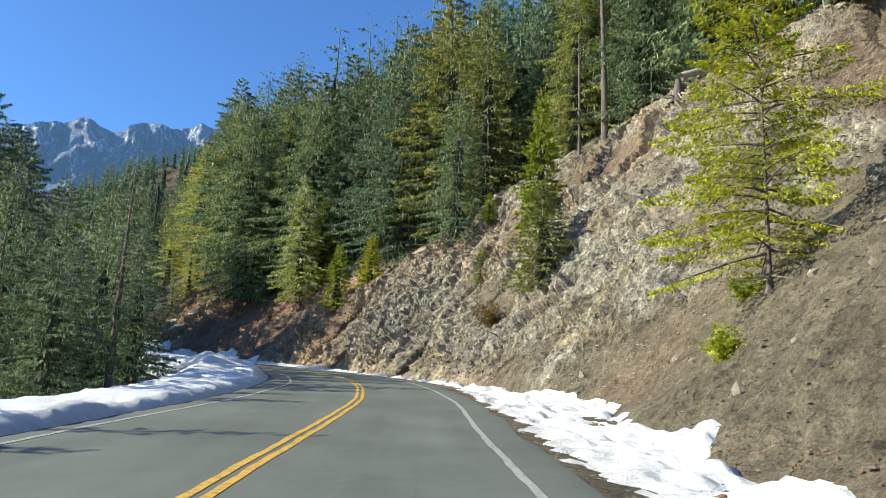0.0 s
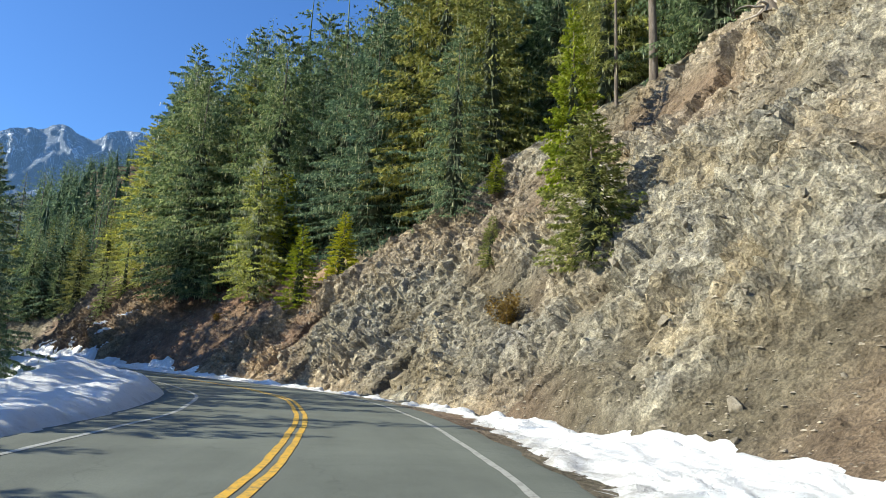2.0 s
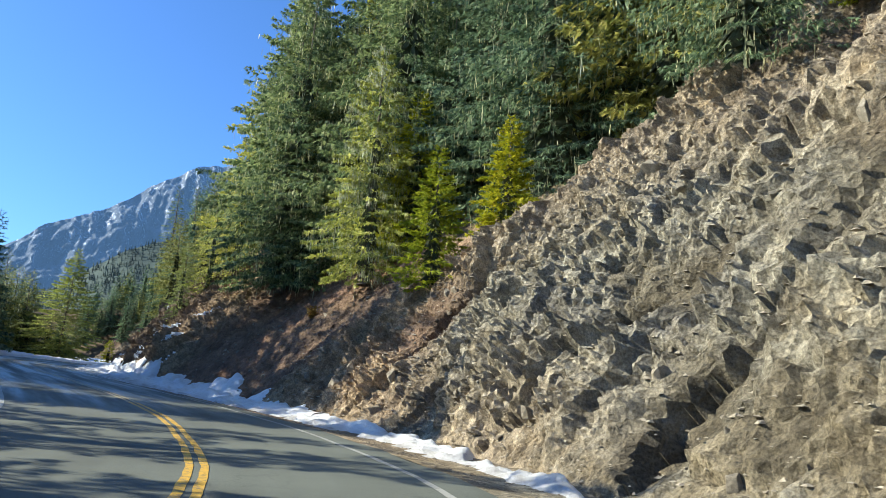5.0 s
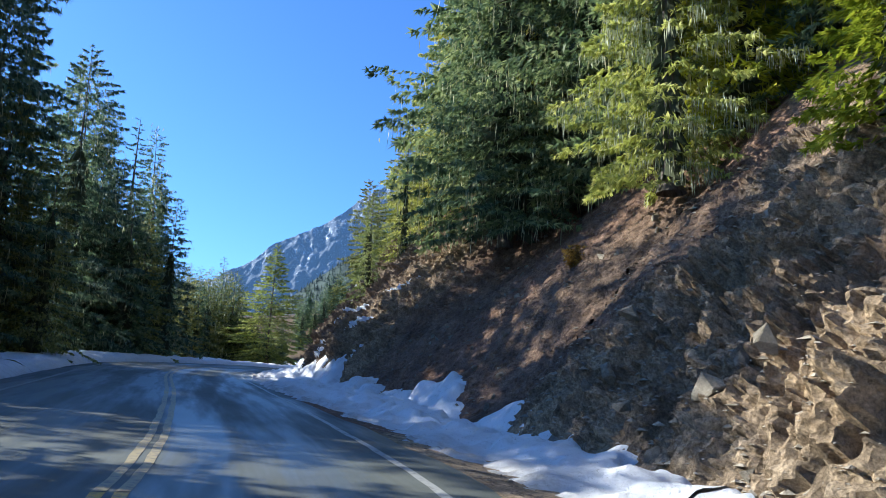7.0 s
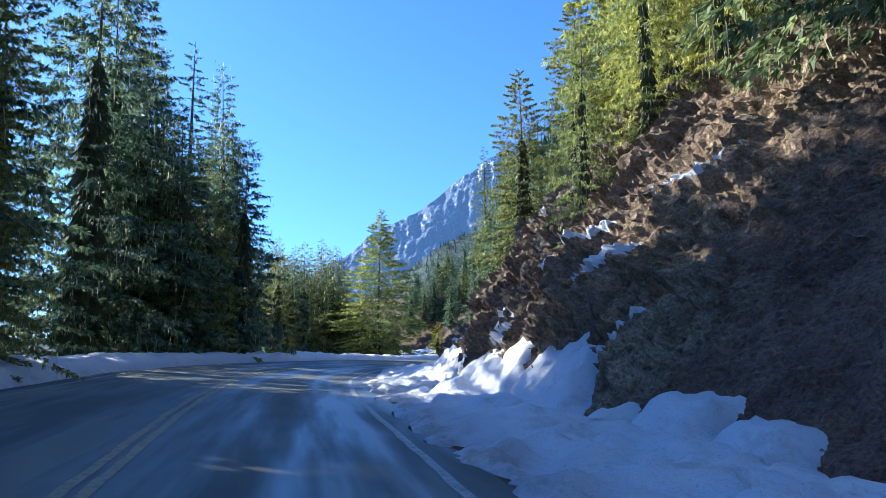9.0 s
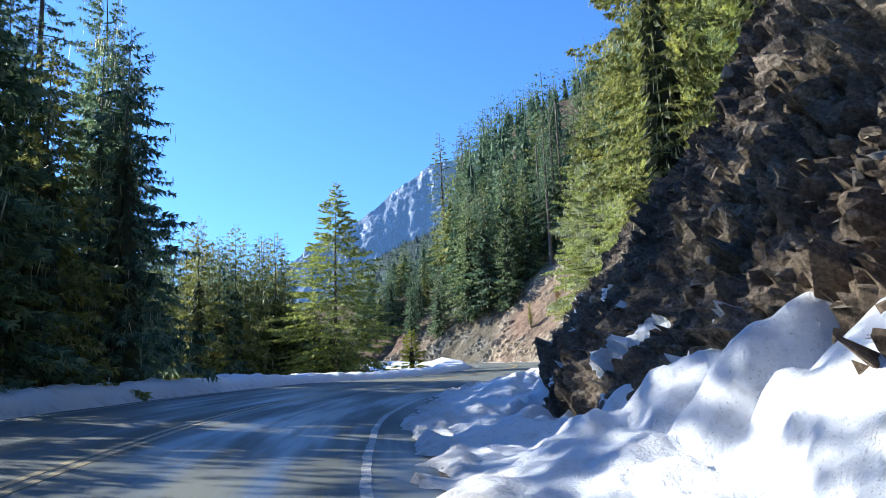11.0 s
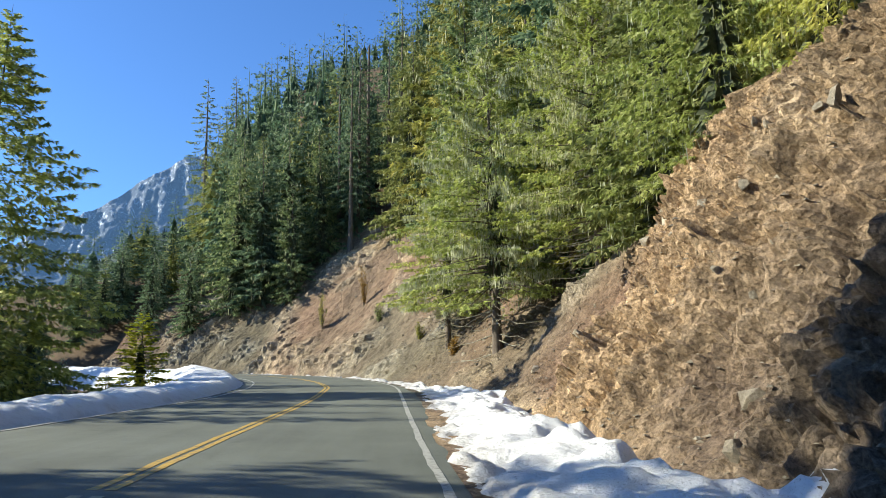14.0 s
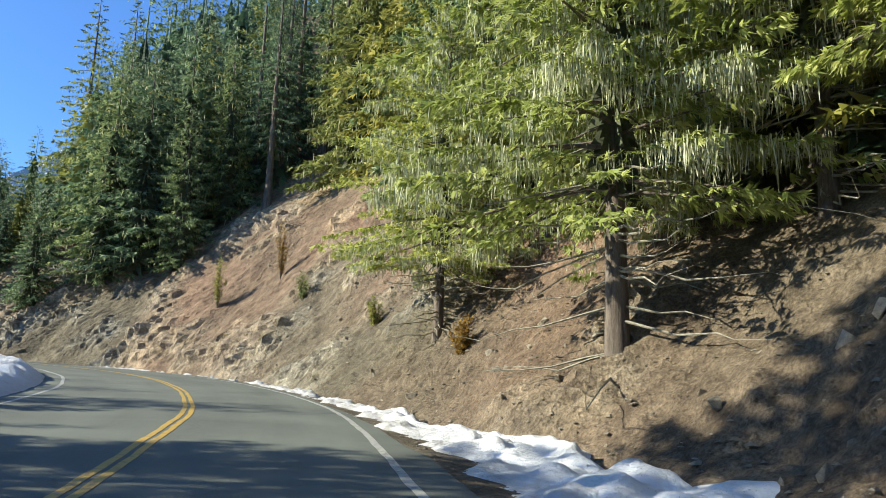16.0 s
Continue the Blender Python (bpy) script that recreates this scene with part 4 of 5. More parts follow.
SPARSE = [tree_kind("thin_fir", NEEDLES, "tall thin fir with a sparse ragged crown", 130 + i, H=26, R=2.7, start=0.22, boughs=130, twigs=40, cap=0.3, thick=1.1, droop=0.4, gap=0.25, power=0.55, ragged=0.5, lichen=0.1, moss_len=1.3, limbs=0.5, core=0.14) for i in range(2)]
NEAR = [tree_kind("fir_tree", SUNNY, "large olive fir hung with pale lichen beside the road", 140 + i, H=17, R=4.6, start=0.27, boughs=230, twigs=84, cap=0.28, droop=0.2, gap=0.06, power=0.45, ragged=0.45, lichen=3.2, moss_len=0.8, limbs=0.6, fingers=5, thick=0.9, core=0.12) for i in range(2)]
CREST = [tree_kind("fir_tree", SUNNY, "low green fir leaning over the cliff, hung with lichen", 145 + i, H=11, R=3.2, start=0.04, boughs=170, twigs=58, cap=0.22, droop=0.34, gap=0.05, power=0.55, ragged=0.4, lichen=0.35, moss_len=0.8, fingers=5, thick=0.95, core=0.2) for i in range(2)]
PALE = tree_kind("fir_tree", SUNNY, "grey-olive fir thickly hung with pale lichen on the slope", 148, H=14, R=3.1, start=0.03, boughs=200, twigs=54, cap=0.26, droop=0.36, gap=0.04, power=0.62, ragged=0.4, lichen=1.6, moss_len=0.9, fingers=5, thick=0.9, core=0.2)
PINE = tree_kind("young_fir", BRIGHT, "bright yellow-green young conifer on the earth bank", 150, H=10, R=3.4, start=0.10, boughs=110, twigs=230, cap=0.14, fan=0.42, droop=0.2, gap=0.08, power=0.5, ragged=0.6, limbs=0.8, girth=0.45, fingers=5, thick=0.9, core=0)
FINE = [tree_kind("fir_tree", m, "green fir with hanging lichen on the brow of the cutting", 190 + i, H=17, R=r, start=0.04, boughs=230, twigs=74, cap=0.25, droop=0.34, gap=0.06, power=0.62, ragged=0.42, lichen=0.16, moss_len=1.1, girth=0.7, fingers=5, thick=1.1, core=0.28) for i, (m, r) in enumerate(((SUNNY, 4.0), (NEEDLES, 4.4), (OLIVE, 3.7)))]
LONE = tree_kind("fir_tree", SUNNY, "sunlit fir with a thin bare top beside the road", 160, H=21, R=6.6, start=0.02, boughs=330, twigs=80, cap=0.32, droop=0.3, gap=0.04, power=0.98, ragged=0.25, girth=0.6, fingers=5, thick=1.0, core=0)

# trees that stand out, by their own places, and unseen ones added for shade
H_SIDE, L_SIDE = "firs on the hillside", "firs on the valley side"
plant(PINE, 9.3, 21.3, 10.3, turn=40)
for x, y, h, k, w in ((6.5, 52.0, 11.0, YOUNG[1], 0.75), (5.7, 43.4, 6.6, GREEN, 1.1), (3.3, 60.7, 2.6, YOUNG[0], 1.3), (2.5, 54.0, 2.8, GREEN, 0.9), (-10.6, 71.4, 6.6, YOUNG[0], 1.05), (-7.3, 69.9, 5.6, YOUNG[1], 1.2), (-15.6, 78.0, 14.0, PALE, 1.0), (0.6, 62.6, 14.5, FINE[1], 0.9), (-6.0, 91.0, 23.0, TALL[0], 1.0), (-33.4, 90.4, 6.5, CREST[0], 0.6), (-32.0, 91.6, 7.5, CREST[1], 0.75), (-29.9, 91.4, 8.0, CREST[0], 0.75), (-24.6, 88.0, 25.0, FINE[1], 0.95), (-20.5, 91.0, 27.0, FINE[1], 0.9), (-27.5, 93.0, 24.0, TALL[1], 1.0), (-12.0, 84.0, 19.0, FINE[1], 0.9), (-16.5, 88.0, 24.0, TALL[0], 1.0)):
    plant(k, x, y, h, wide=w, sink=0.1 if k is PALE else 0.5)
for x, y, h, k in ((-58.4, 146.3, 17, NEAR[0]), (-62.8, 156.9, 13, NEAR[1]), (-54.6, 145.5, 15, NEAR[1]), (-50.2, 139.2, 6.5, YOUNG[0]), (-53.5, 141.0, 14, NEAR[0]), (-56.5, 152.5, 17, FINE[0]), (-51.0, 137.5, 13, FINE[0]), (-59.5, 161.0, 15, FINE[0]), (-117.5, 224, 33, SPARSE[1]), (-114, 228, 29, SPARSE[0])):
    plant(k, x, y, h, sink=1.5 if k in NEAR else 0.8)
# most with y < 82 are unseen, added to shade slope and road
for x, y, h, k in ((-78.6, 136.6, 18.6, LONE), (-43, 70, 16, TALL[0]), (-47.5, 73, 20, TALL[1]), (-39, 65.5, 21, TALL[0]), (-44, 66, 27, TALL[1]), (-40, 62, 15, TALL[0]), (-48, 69, 27, TALL[2]), (-88, 141, 14, TALL[2]), (-83, 129.5, 16, MID[0]), (-81, 124, 15, MID[1]), (-76, 113, 27, TALL[2]), (-73.5, 103.5, 27, TALL[0]), (-61.5, 93.0, 25, TALL[2]), (-57.5, 86.5, 19, TALL[1]), (-110, 156, 22, TALL[2]), (-105, 145, 18, MID[2]), (-125, 176, 24, SPARSE[1]), (-77.2, 146.2, 4.9, YOUNG[1]), (-78.6, 145.4, 2.4, YOUNG[0]), (-54, 77, 26, TALL[2]), (-64, 97, 19, TALL[0]), (-96, 140, 14, TALL[2]), (-100, 136, 17, TALL[0]), (-112, 148, 20, TALL[1]), (-118, 165, 20, MID[0]), (-52, 80.5, 23, TALL[0]), (-49, 78, 25, TALL[1]), (-61, 79, 27, TALL[2]), (-48.5, 79.5, 15, MID[1]), (-47, 81.5, 12, MID[0]), (-45, 72, 17, TALL[0]), (-41, 68, 22, TALL[2]), (-50, 74, 25, TALL[0]), (-52, 78, 26, TALL[1]), (-56, 78.5, 28, TALL[2]), (-67, 97.5, 27, TALL[1]), (-71, 101, 20, TALL[0]), (-62.5, 101, 13, MID[0]), (-27.5, 59, 14.5, MID[2]), (-31, 58.3, 16.5, TALL[2]), (-30, 60.8, 12, MID[0]), (-34, 57, 18, TALL[0]), (-64, 105, 15.5, TALL[1]), (-66, 102.5, 16, TALL[0]), (-72, 109.5, 20, TALL[2]), (-75, 112, 22, TALL[0]), (-70, 105, 24, SPARSE[0]), (-70, 104, 19, TALL[2])):
    if k in TALL + MID and x > -62 and y < 100:           # close to the road
        k = FINE[1 if k in TALL else 2]
    plant(k, x, y, h, group=L_SIDE, wide=1.2 if k is LONE else 1.6 if k in YOUNG else 1.0 if k in SPARSE else 0.9, sink=-0.4 if k is LONE else -0.1 if k in YOUNG else 0.6)
wr = np.random.default_rng(57)
for k in range(34):                                # the dark stand beyond the outside of the bend
    a, d = radians(42.5 + 15 * (k + wr.uniform()) / 34), wr.uniform(52, 92)
    tx, ty = -44.6 - d * math.sin(a), 94 + d * math.cos(a)
    plant((TALL + FAR)[wr.integers(0, 6)] if d > 62 else MID[wr.integers(0, 3)], tx, ty, d * wr.uniform(0.19, 0.24) + 6.8 - float(ground_height(tx, ty, False)[0]), group=L_SIDE, wide=wr.uniform(1.0, 1.25))


def below_skyline(x, y, z, h):
    """Trees of the far hillside rise no higher than the ridge line that they make."""
    az, far = math.degrees(math.atan2(-x, y - 3)), math.hypot(x, y - 3)
    if az < 17.5:
        return h
    return min(h, 1.4 + far * math.tan(radians(np.interp(az, [17.5, 18.6, 22, 25, 28], [26, 18.0, 16.4, 15.2, 13.8]))) - z)


INSIDE = []                                        # trees inside the woods, too many to tell apart


def forest(s_from, s_to, u_of, depth, step, kinds, heights, chance, seed, group, fade=False, wide=0.98):
    rng = np.random.default_rng(seed)
    for s in np.arange(s_from, s_to, step):
        for d in np.arange(0, depth, step):
            if rng.uniform() > chance:
                continue
            ss, uu = s + rng.uniform(-0.45, 0.45) * step, d + rng.uniform(-0.45, 0.45) * step
            u = u_of(ss, uu)
            p = place(ss, u)
            if fade and math.atan2(-(p[0] + 44.6), p[1] - 94) < radians(41):      # keeps the valley open
                continue
            low = group == H_SIDE and ss > 195 and math.atan2(-(p[0] + 50), p[1] - 104) > radians(29.3)      # low growth where the spur ends
            h = rng.uniform(7, 12) if low else rng.uniform(*heights)
            if fade and 25 < math.degrees(math.atan2(-(p[0] + 54), p[1] - 110)) < 40:      # low growth below the view to the range
                h = 5.5
            if group == H_SIDE:
                h = below_skyline(float(p[0]), float(p[1]), float(ground_height(p[0], p[1], False)[0]), h)
                if h < 5:
                    continue
            pick = kinds[rng.integers(0, len(kinds))]
            if d > step * 1.5 and pick["name"] == "fir_tree":        # inside the wood
                INSIDE.append((float(p[0]), float(p[1]), float(ground_height(p[0], p[1], False)[0]) - 0.7, h, 1 if pick in MID else 0))
                continue
            if group == H_SIDE and 46 < ss < 150:                       # those that the road passes close by
                pick = FINE[(1, 2, 1, 0)[rng.integers(0, 4)]]
            plant(pick, float(p[0]), float(p[1]), h, 0.7, group=group, turn=rng.uniform(0, 360), wide=wide * rng.uniform(0.87, 1.12))


forest(26, 62, lambda s, d: crest_u(s) + 2.0 + d, 16, 4.0, [TALL[0], TALL[2], MID[1], TALL[1], SPARSE[0]], (16, 26), 0.75, 1, H_SIDE)
forest(62, 82, lambda s, d: crest_u(s) + 6.0 + d, 18, 4.0, [TALL[0], TALL[1], TALL[2], TALL[1], MID[1]], (20, 29), 0.8, 12, H_SIDE)
forest(82, 96, lambda s, d: crest_u(s) + 2.5 + d, 18, 4.0, [TALL[0], TALL[1], TALL[2], TALL[1], MID[1]], (17, 27), 0.8, 2, H_SIDE)
forest(108, 142, lambda s, d: crest_u(s) + 5.5 + d, 13, 4.2, [TALL[0], TALL[2], MID[0], MID[1], MID[2]], (19, 29), 0.75, 7, H_SIDE)
forest(142, 168, lambda s, d: crest_u(s) + 1.5 + d, 13, 4.2, [FINE[0], FINE[0], MID[0], MID[2]], (12, 18), 0.7, 17, H_SIDE)
forest(170, 214, lambda s, d: crest_u(s) + 0.5 + d, 16, 4.2, [TALL[0], TALL[1], TALL[2], MID[1], SPARSE[1], SPARSE[0], MID[2], MID[0], MID[1]], (20, 31), 0.8, 3, H_SIDE)
forest(80, 112, lambda s, d: -11 - d, 22, 4.6, [TALL[0], TALL[1], TALL[2], SPARSE[0]], (13, 18), 0.12, 4, L_SIDE, False, 0.9)
forest(188, 242, lambda s, d: -15 - d, 28, 4.6, TALL, (14, 19), 0.85, 9, L_SIDE, True)
lr = np.random.default_rng(31)
plant(TALL[1], -79, 105, 18, group=L_SIDE)
for _ in range(4):
    x = lr.uniform(-94, -60)
    plant(TALL[lr.integers(0, 3)], x, lr.uniform(88, 93.5 + 0.53 * (-x - 44.6)), lr.uniform(14, 18), group=L_SIDE, wide=1.1)
forest(166, 192, lambda s, d: -17 - d, 14, 4.6, [TALL[0], TALL[2]], (9, 12), 0.7, 8, L_SIDE)
# those at s below 18 are unseen, added for their shadows on the road
for s_, u_, h, k in ((38, -10, 12, SPARSE[0]), (30, -12.5, 9, MID[0]), (34, -11.0, 9, MID[2]), (43.5, -10.2, 9.5, MID[0]), (40.5, -12.5, 9.5, MID[1]), (37, -11.8, 8.5, MID[0]), (48, -12.5, 13, MID[2]), (53, -12.0, 13, MID[0]), (58, -12, 14, TALL[2]), (36, -14, 12, TALL[2]), (45, -16, 13, TALL[0]), (17.5, -11, 9, SPARSE[1]), (14.5, -13.5, 10, MID[1]), (26.5, -10.5, 7.5, MID[1]), (64, -11, 13, MID[2]), (70, -12, 12, TALL[1]), (75, -11, 11, TALL[2]), (156, -19, 14, TALL[0]), (160, -22, 14, TALL[2]), (152, -23, 13, TALL[1]), (168, -19, 13, TALL[0]), (172, -16, 12, TALL[2]), (176, -17, 12, MID[0])):
    q = place(s_, u_)
    plant(FINE[1] if k in TALL + MID and s_ < 80 else k, float(q[0]), float(q[1]), h, group=L_SIDE)
for s_, u_, h, k in ((91, 16, 19, FINE[1]), (94, 14.5, 20, FINE[1]), (95, 19, 22, TALL[1]), (88, 18, 20, TALL[2]), (106, 13.5, 8, CREST[1]), (123, 10.5, 11, FINE[2]), (119, 13.0, 10, FINE[2]), (129, 15.0, 11, CREST[1]), (135, 14.6, 10, CREST[0]), (141, 14.0, 11, CREST[1]), (148, 14.0, 10, CREST[0]), (81, 15.5, 10, YOUNG[0])):
    q = place(s_, u_)
    plant(k, float(q[0]), float(q[1]), h)
forest(214, 246, lambda s, d: crest_u(s) - 2.0 + d, 30, 3.8, [TALL[0], TALL[1], TALL[2], MID[0]], (14, 24), 0.85, 23, H_SIDE, False, 1.1)
forest(176, 235, lambda s, d: -16 - d, 24, 6.5, [TALL[0], TALL[1], MID[2]], (6, 10), 0.6, 6, L_SIDE)


def far_trees(name, label, spots, seed, kinds, material):
    """Trees too far or too many to tell apart, joined."""
    rng = np.random.default_rng(seed)
    vs, fs, o = [], [], 0
    for x, y, z, h in spots:
        v, f = kinds[rng.integers(0, len(kinds))]
        a, k = rng.uniform(0, 6.28), h / 20
        w = k * (1.6 if h < 11 else 1.0)
        c, s_ = np.cos(a) * w, np.sin(a) * w
        vs.append(np.stack([v[:, 0] * c - v[:, 1] * s_ + x, v[:, 0] * s_ + v[:, 1] * c + y, v[:, 2] * k + z], -1))
        fs.append(f + o)
        o += len(v)
    me = mesh_np(name, np.concatenate(vs), np.concatenate(fs), material)
    return tagged(new(name, me), label, "forest", kind="stuff")


COARSE = []
for i in range(5):
    t_, c_, _, n_, _ = conifer(900 + i, H=20, R=4.8, start=0.05, boughs=50, twigs=5, cap=1.8, droop=0.38, thick=1.6, core=0.3, power=0.55, ragged=0.5, fingers=3)
    COARSE.append(merge([split_quads(*t_), c_, n_]))
WOOD = []
for i in range(4):
    t_, c_, _, n_, _ = conifer(170 + i, H=20, R=4.2, start=0.05, boughs=130, twigs=13, cap=1.0, thick=1.4, core=0.42, droop=0.36, gap=0.1, power=0.62, ragged=0.45, girth=0.6)
    WOOD.append(merge([split_quads(*t_), c_, n_]))
far_trees("inner_wood", "dark green firs standing close inside the hillside wood", [q[:4] for q in INSIDE if not q[4]], 80, WOOD, NEEDLES)
far_trees("inner_wood", "olive green firs standing close inside the hillside wood", [q[:4] for q in INSIDE if q[4]], 81, WOOD, OLIVE)
rng = np.random.default_rng(77)
pp = np.stack([rng.uniform(-175, 70, 5200), rng.uniform(-10, 330, 5200), np.zeros(5200)], -1)
pp = pp[hill_fade(pp[:, 0], pp[:, 1]) > 0.01]
sback, uback = road_coords(pp[:, 0], pp[:, 1])
near = uback < 110
pp, sback, uback = pp[near], sback[near], uback[near]
pp = pp[uback > crest_u(np.clip(sback, CS[0], CS[-1])) + 14]
pp = pp[np.arctan2(-(pp[:, 0] + 50), pp[:, 1] - 104) < radians(28.5)]
pp = pp[:650]
far_trees("hillside_forest", "dense dark fir forest climbing the hillside", [(x, y, z - 0.5, k) for (x, y, _), z, h in zip(pp, ground_height(pp[:, 0], pp[:, 1], False), rng.uniform(18, 29, len(pp))) if (k := below_skyline(x, y, z, h)) > 5], 78, COARSE, NEEDLES)
va, vd = np.radians(rng.uniform(2, 80, 2600)), rng.uniform(90, 720, 2600)
vx, vy = -np.sin(va) * vd, np.cos(va) * vd
_, vu_ = road_coords(vx, vy)
ok = ((vu_ < -52) & (vd < 400)) | (np.exp(-((vx + 150) / 170) ** 2 - ((vy - 560) / 150) ** 2) > 0.3)
vx, vy = vx[ok][:850], vy[ok][:850]
far_trees("valley_forest", "distant dark forest filling the valley", [(x, y, z - 0.5, h) for x, y, z, h in zip(vx, vy, ground_height(vx, vy, False), rng.uniform(14, 24, len(vx)))], 79, COARSE, NEEDLES)


# ---- rocks, shrubs, dead wood ----
def rock_mesh(name, seed, flat=0.75):
    """An angular broken block."""
    rng = np.random.default_rng(seed)
    bm = bmesh.new()
    for q in rng.normal(size=(13, 3)):
        q = q / np.linalg.norm(q) * rng.uniform(0.75, 1.1)
        bm.verts.new((q[0], q[1] * 0.85, q[2] * flat))
    bmesh.ops.convex_hull(bm, input=bm.verts)
    for v in [v for v in bm.verts if not v.link_faces]:
        bm.verts.remove(v)
    me = bpy.data.meshes.new(name)
    bm.to_mesh(me)
    bm.free()
    me.materials.append(STONE)
    return me


ROCKS = [rock_mesh("rock", 300 + i, f) for i, f in enumerate((0.6, 0.75, 0.9, 0.7, 0.55, 0.8))]


def strew(owner, s_from, s_to, f_from, f_to, count, size, seed):
    """Blocks half bedded in the face."""
    rng = np.random.default_rng(seed)
    s = rng.uniform(s_from, s_to, count)
    f = rng.uniform(f_from, f_to, count)
    u = toe(s) + f * (crest_u(s) - toe(s))
    p, _ = slope_points(s, u)
    for i in range(count):
        ob = part("rock", ROCKS[rng.integers(0, len(ROCKS))], owner)
        k = size[0] * (size[1] / size[0]) ** (rng.uniform() ** 1.8)
        e = rng.uniform(0, 360, 3)
        ob.matrix_basis = pose(*p[i], e[0] * 0.3, e[1] * 0.3, e[2]) @ Matrix.Diagonal((k, k * rng.uniform(0.7, 1.2), k * rng.uniform(0.7, 1.1), 1))


strew(slope_b, 18, 40, 0.0, 0.35, 60, (0.07, 0.3), 1)
strew(slope_b, 38, 78, 0.0, 0.75, 220, (0.10, 0.42), 2)
strew(slope_c, 80, 97, 0.0, 0.9, 90, (0.07, 0.24), 3)
strew(slope_c, 97, 158, 0.0, 0.8, 150, (0.12, 0.5), 4)
strew(slope_d, 160, 225, 0.0, 0.9, 240, (0.06, 0.26), 5)


def gravel(name, s_from, s_to, u_from, u_to, count, size, seed, material, label, category, on_slope=False):
    """Loose bits too small to pick apart, joined."""
    rng = np.random.default_rng(seed)
    s, u = rng.uniform(s_from, s_to, count), u_from + (u_to - u_from) * rng.uniform(size=count) ** 1.3
    if on_slope:
        u = toe(s) + u * (crest_u(s) - toe(s))
    p, _ = slope_points(s, u)
    k = rng.uniform(size[0], size[1], count) * (0.5 + rng.uniform(size=count) ** 3)
    base = np.array([[1, 0.1, 0.1], [0.2, 0.9, 0.15], [-0.9, 0.3, 0.05], [-0.2, -0.9, 0.1], [0.25, 0.2, 0.5], [-0.3, -0.15, 0.45]])
    ang = rng.uniform(0, 6.28, count)
    c, n = np.cos(ang), np.sin(ang)
    jit = base[None] * rng.uniform(0.6, 1.3, (count, 6, 3))
    v = np.stack([jit[..., 0] * c[:, None] - jit[..., 1] * n[:, None], jit[..., 0] * n[:, None] + jit[..., 1] * c[:, None], jit[..., 2]], -1) * k[:, None, None] + p[:, None]
    f = np.array([[0, 1, 4], [1, 2, 5], [1, 5, 4], [2, 3, 5], [3, 0, 4], [3, 4, 5]])
    faces = (np.arange(count)[:, None, None] * 6 + f[None]).reshape(-1, 3)
    return tagged(new(name, mesh_np(name, v.reshape(-1, 3), faces, material)), label, category, kind="stuff")


gravel("shoulder_gravel", 4, 75, 4.35, 6.4, 5000, (0.012, 0.045), 11, GRAVEL, "loose grey-brown gravel on the road shoulder", "gravel")
gravel("shoulder_gravel", 75, 215, 4.35, 5.6, 5000, (0.012, 0.045), 12, GRAVEL, "loose grey-brown gravel on the road shoulder", "gravel")
gravel("leaf_litter", 12, 26, 5.6, 7.4, 2200, (0.02, 0.06), 13, make_simple("dead_leaves", (0.10, 0.055, 0.03), (0.24, 0.14, 0.08), 8.0), "brown dead leaves gathered at the slope's foot", "leaves")
gravel("slope_scree", 30, 80, 0.0, 0.9, 8000, (0.03, 0.11), 14, STONE, "small broken stones lying on the rock face", "scree", True)
gravel("slope_scree", 80, 225, 0.0, 0.9, 9000, (0.03, 0.09), 15, STONE, "small broken stones lying on the hillside", "scree", True)
gravel("slope_scree", 8, 32, 0.0, 0.7, 4000, (0.02, 0.07), 16, GRAVEL, "small stones and clods on the earth bank", "scree", True)


def shrub(name, s, u, height, spread, material, seed, label, count=700, blade=0.16):
    rng = np.random.default_rng(seed)
    p, _ = slope_points(np.array([s]), np.array([u]))
    ob = tagged(new(name), label, "shrub")
    ob.matrix_basis = pose(*p[0])
    stems, tips, ways = [], [], []
    for k in range(16):
        a, tilt = rng.uniform(0, 6.28), rng.uniform(0.1, 0.9)
        q = np.linspace(0, 1, 5)
        L = height * rng.uniform(0.6, 1.05)
        line = np.stack([np.cos(a) * spread * tilt * q, np.sin(a) * spread * tilt * q, L * (q - 0.25 * tilt * q * q) - 0.15], -1)
        stems.append(tube(line, 0.018 * (1.1 - q), 4))
        t = rng.uniform(0.2, 1, count // 16)
        at = np.stack([np.interp(t, q, line[:, i]) for i in range(3)], -1)
        tips.append(at + rng.normal(size=at.shape) * 0.1 * spread)
        ways.append(rng.normal(size=at.shape) + np.array([np.cos(a), np.sin(a), 0.4]))
    tips, ways = np.concatenate(tips), np.concatenate(ways)
    part("stems", mesh_np("stems", *merge(stems), BARK), ob)
    part("leaves", mesh_np("leaves", *blades(rng, tips, ways, rng.uniform(0.6, 1.2, len(tips)) * blade, rng.uniform(0.15, 0.3, len(tips)) * blade), material), ob)
    return ob


shrub("dry_shrub", 50, 9.6, 1.9, 1.1, RUST, 1, "rust-brown dry shrub growing on the rock face", 1600)
shrub("shrub", 24.5, 9.6, 1.0, 0.9, BRIGHT, 2, "low bright green shrub on the earth bank", 800)
shrub("shrub", 28, 12.0, 0.9, 0.7, BRIGHT, 3, "low bright green shrub on the earth bank", 600)
for i, (s, u, h) in enumerate(((84, 11.6, 0.9), (207, 9.4, 4.2), (203, 11.3, 4.6), (198, 9.5, 2.2), (176, 7.6, 1.4), (186, 8.2, 1.5))):
    shrub("sapling", s, u, h, 0.35 + 0.08 * h, OLIVE if i % 2 else RUST, 10 + i, "thin yellowish sapling on the hillside", 500 + int(180 * h), 0.14)


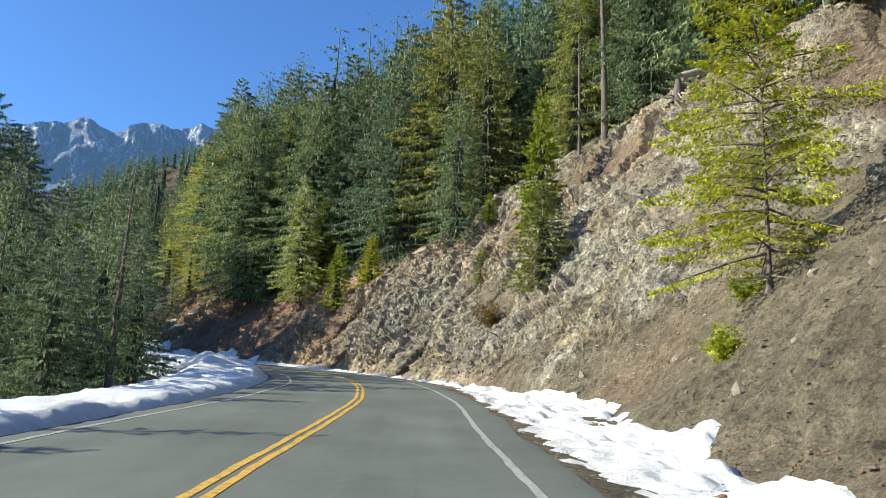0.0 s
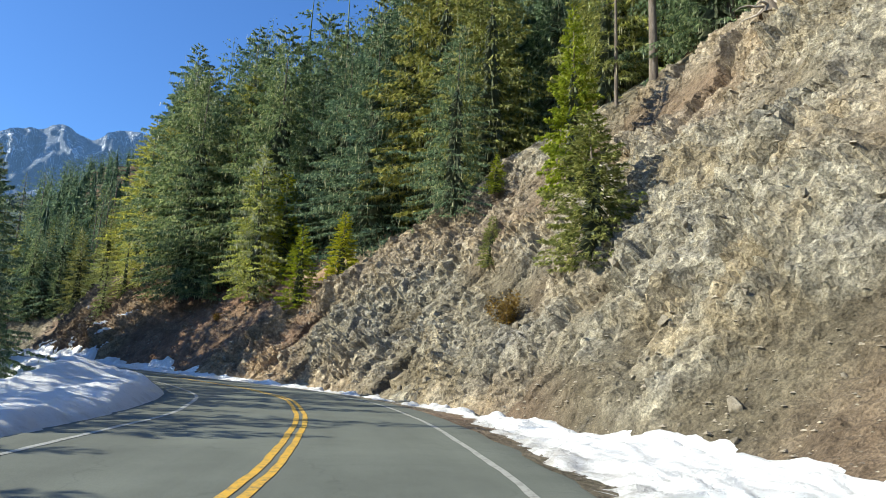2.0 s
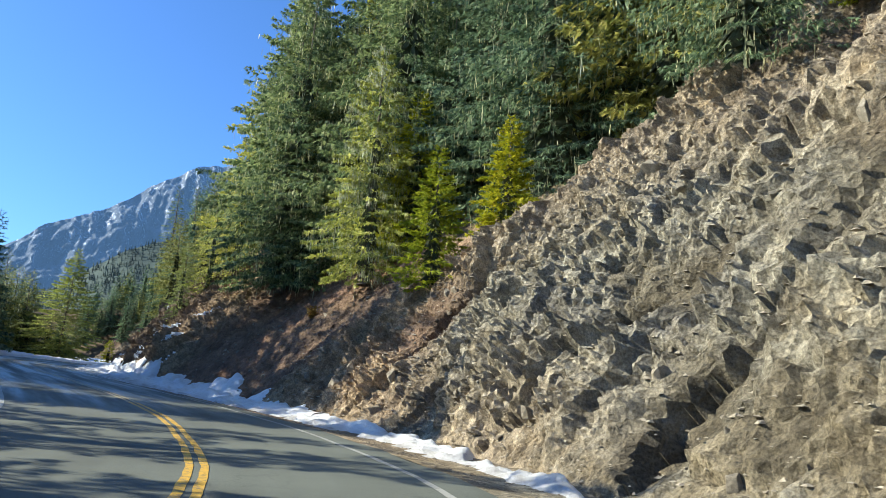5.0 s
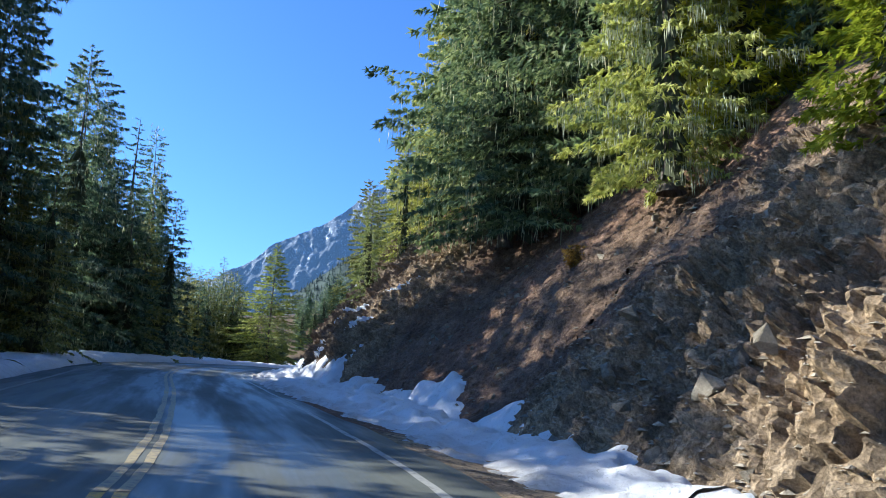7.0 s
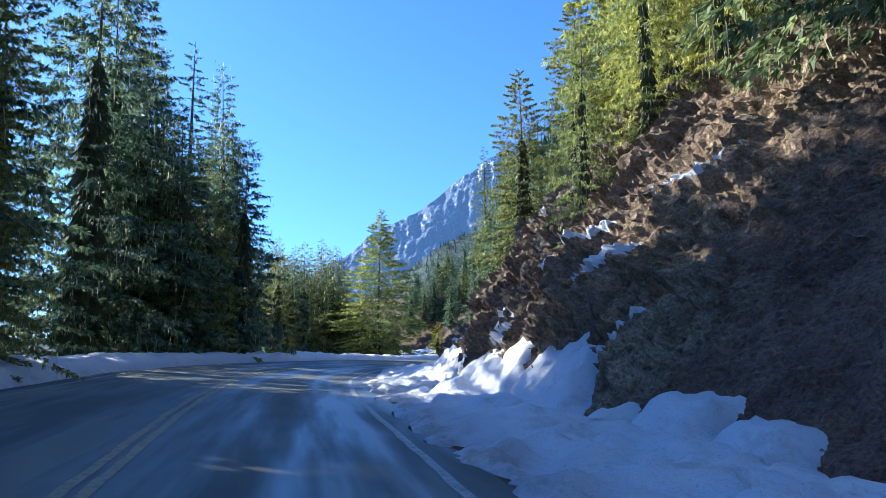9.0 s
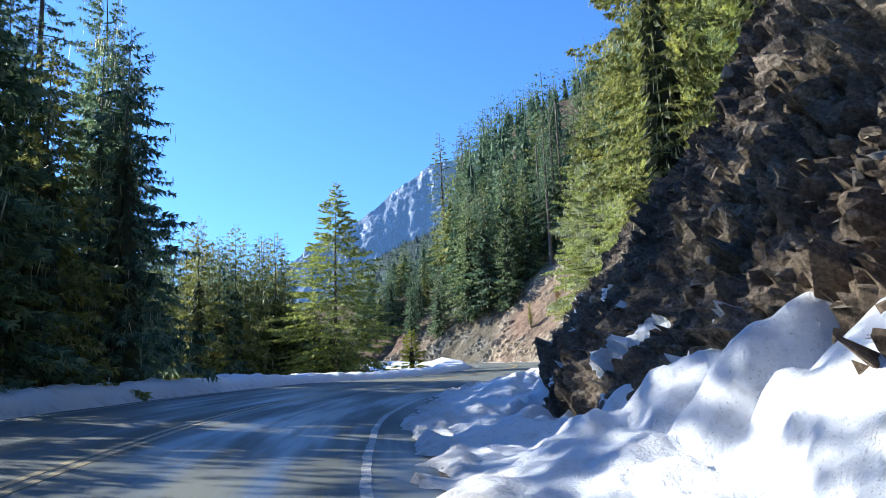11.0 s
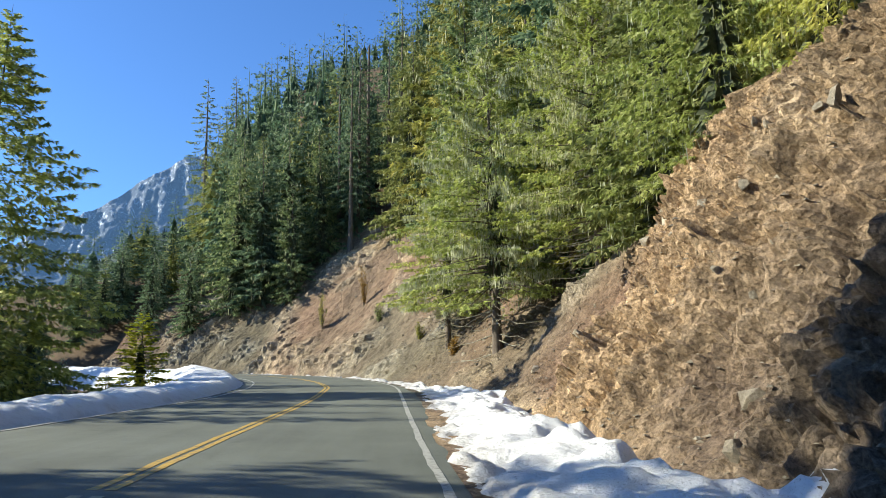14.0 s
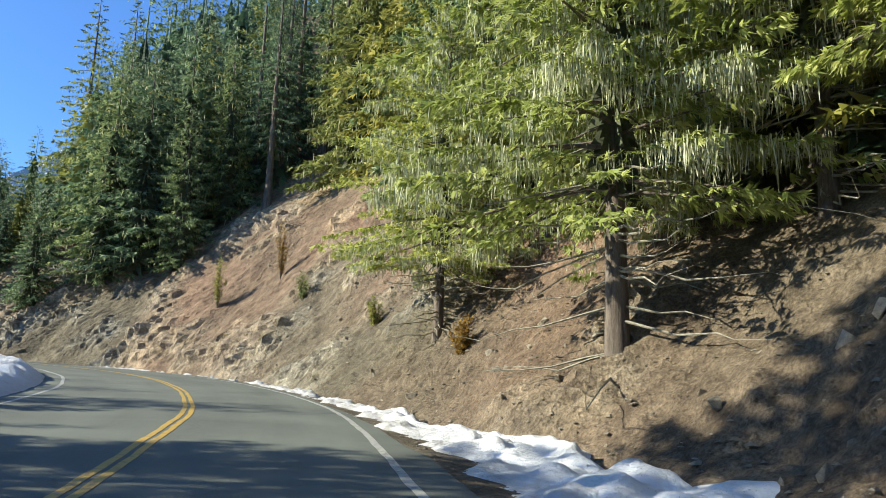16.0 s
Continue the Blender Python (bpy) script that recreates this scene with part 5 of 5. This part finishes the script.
def dead_trunk(x, y, height, radius, seed, lean=0.0):
    rng = np.random.default_rng(seed)
    q = np.linspace(0, 1, 10)
    line = np.stack([0.02 * height * q ** 2, 0 * q, height * q - 0.8], -1)
    ob = tagged(new("dead_tree"), "tall bare grey trunk of a dead tree", "tree")
    ob.matrix_basis = pose(x, y, float(ground_height(x, y, False)[0]), lean, 0, rng.uniform(0, 360))
    part("trunk", mesh_np("trunk", *tube(line, radius * (1 - 0.55 * q), 9), BARK, True), ob)
    for k in range(9):
        a, z, L = rng.uniform(0, 6.28), height * rng.uniform(0.4, 0.97), rng.uniform(0.4, 1.4)
        t = np.linspace(0, 1, 4)
        limb = np.stack([0.02 * height * (z / height) ** 2 + np.cos(a) * L * t, np.sin(a) * L * t, z - 0.2 * L * t ** 2], -1)
        part("limb", mesh_np("limb", *tube(limb, 0.035 * (1.1 - t), 4), BARK), ob)


dead_trunk(11.6, 54.5, 14, 0.28, 1)
dead_trunk(10.2, 57.5, 11, 0.13, 2)
dead_trunk(16.0, 54.0, 16, 0.24, 3)
dead_trunk(-81.0, 200.0, 24, 0.30, 4, 1.5)
dead_trunk(-84.5, 198.5, 20, 0.26, 5)


def dead_wood():
    p, _ = slope_points(np.array([46.8, 44.6]), np.array([21.0, 21.6]))
    ob = tagged(new("stump"), "weathered broken tree stump with bare roots on the crest", "stump")
    ob.matrix_basis = pose(*p[0])
    q = np.linspace(0, 1, 6)
    part("bole", mesh_np("bole", *tube(np.stack([0.1 * q, 0 * q, 1.7 * q - 0.4], -1), 0.34 * (1 - 0.45 * q) + 0.25 * np.exp(-q * 5), 9), BARK, True), ob)
    rng = np.random.default_rng(9)
    for k in range(7):
        a, L = k * 0.9 + rng.uniform(0, 0.5), rng.uniform(0.8, 1.9)
        t = np.linspace(0, 1, 6)
        part("root", mesh_np("root", *tube(np.stack([np.cos(a) * L * t, np.sin(a) * L * t, 0.25 - 0.5 * t + 0.12 * np.sin(t * 7 + k)], -1), 0.09 * (1.1 - t), 5), DEADWOOD, True), ob)
    log = tagged(new("fallen_log"), "pale barkless log lying across the slope's crest", "log")
    log.matrix_basis = pose(*(p[1] + np.array([0, 0, 0.9])), 0, -24, 12)
    t = np.linspace(-1, 1, 9)
    part("bole", mesh_np("bole", *tube(np.stack([2.6 * t, 0.12 * np.sin(t * 3), 0.1 * t * t], -1), 0.19 * (1 - 0.22 * t), 8), DEADWOOD, True), log)


dead_wood()
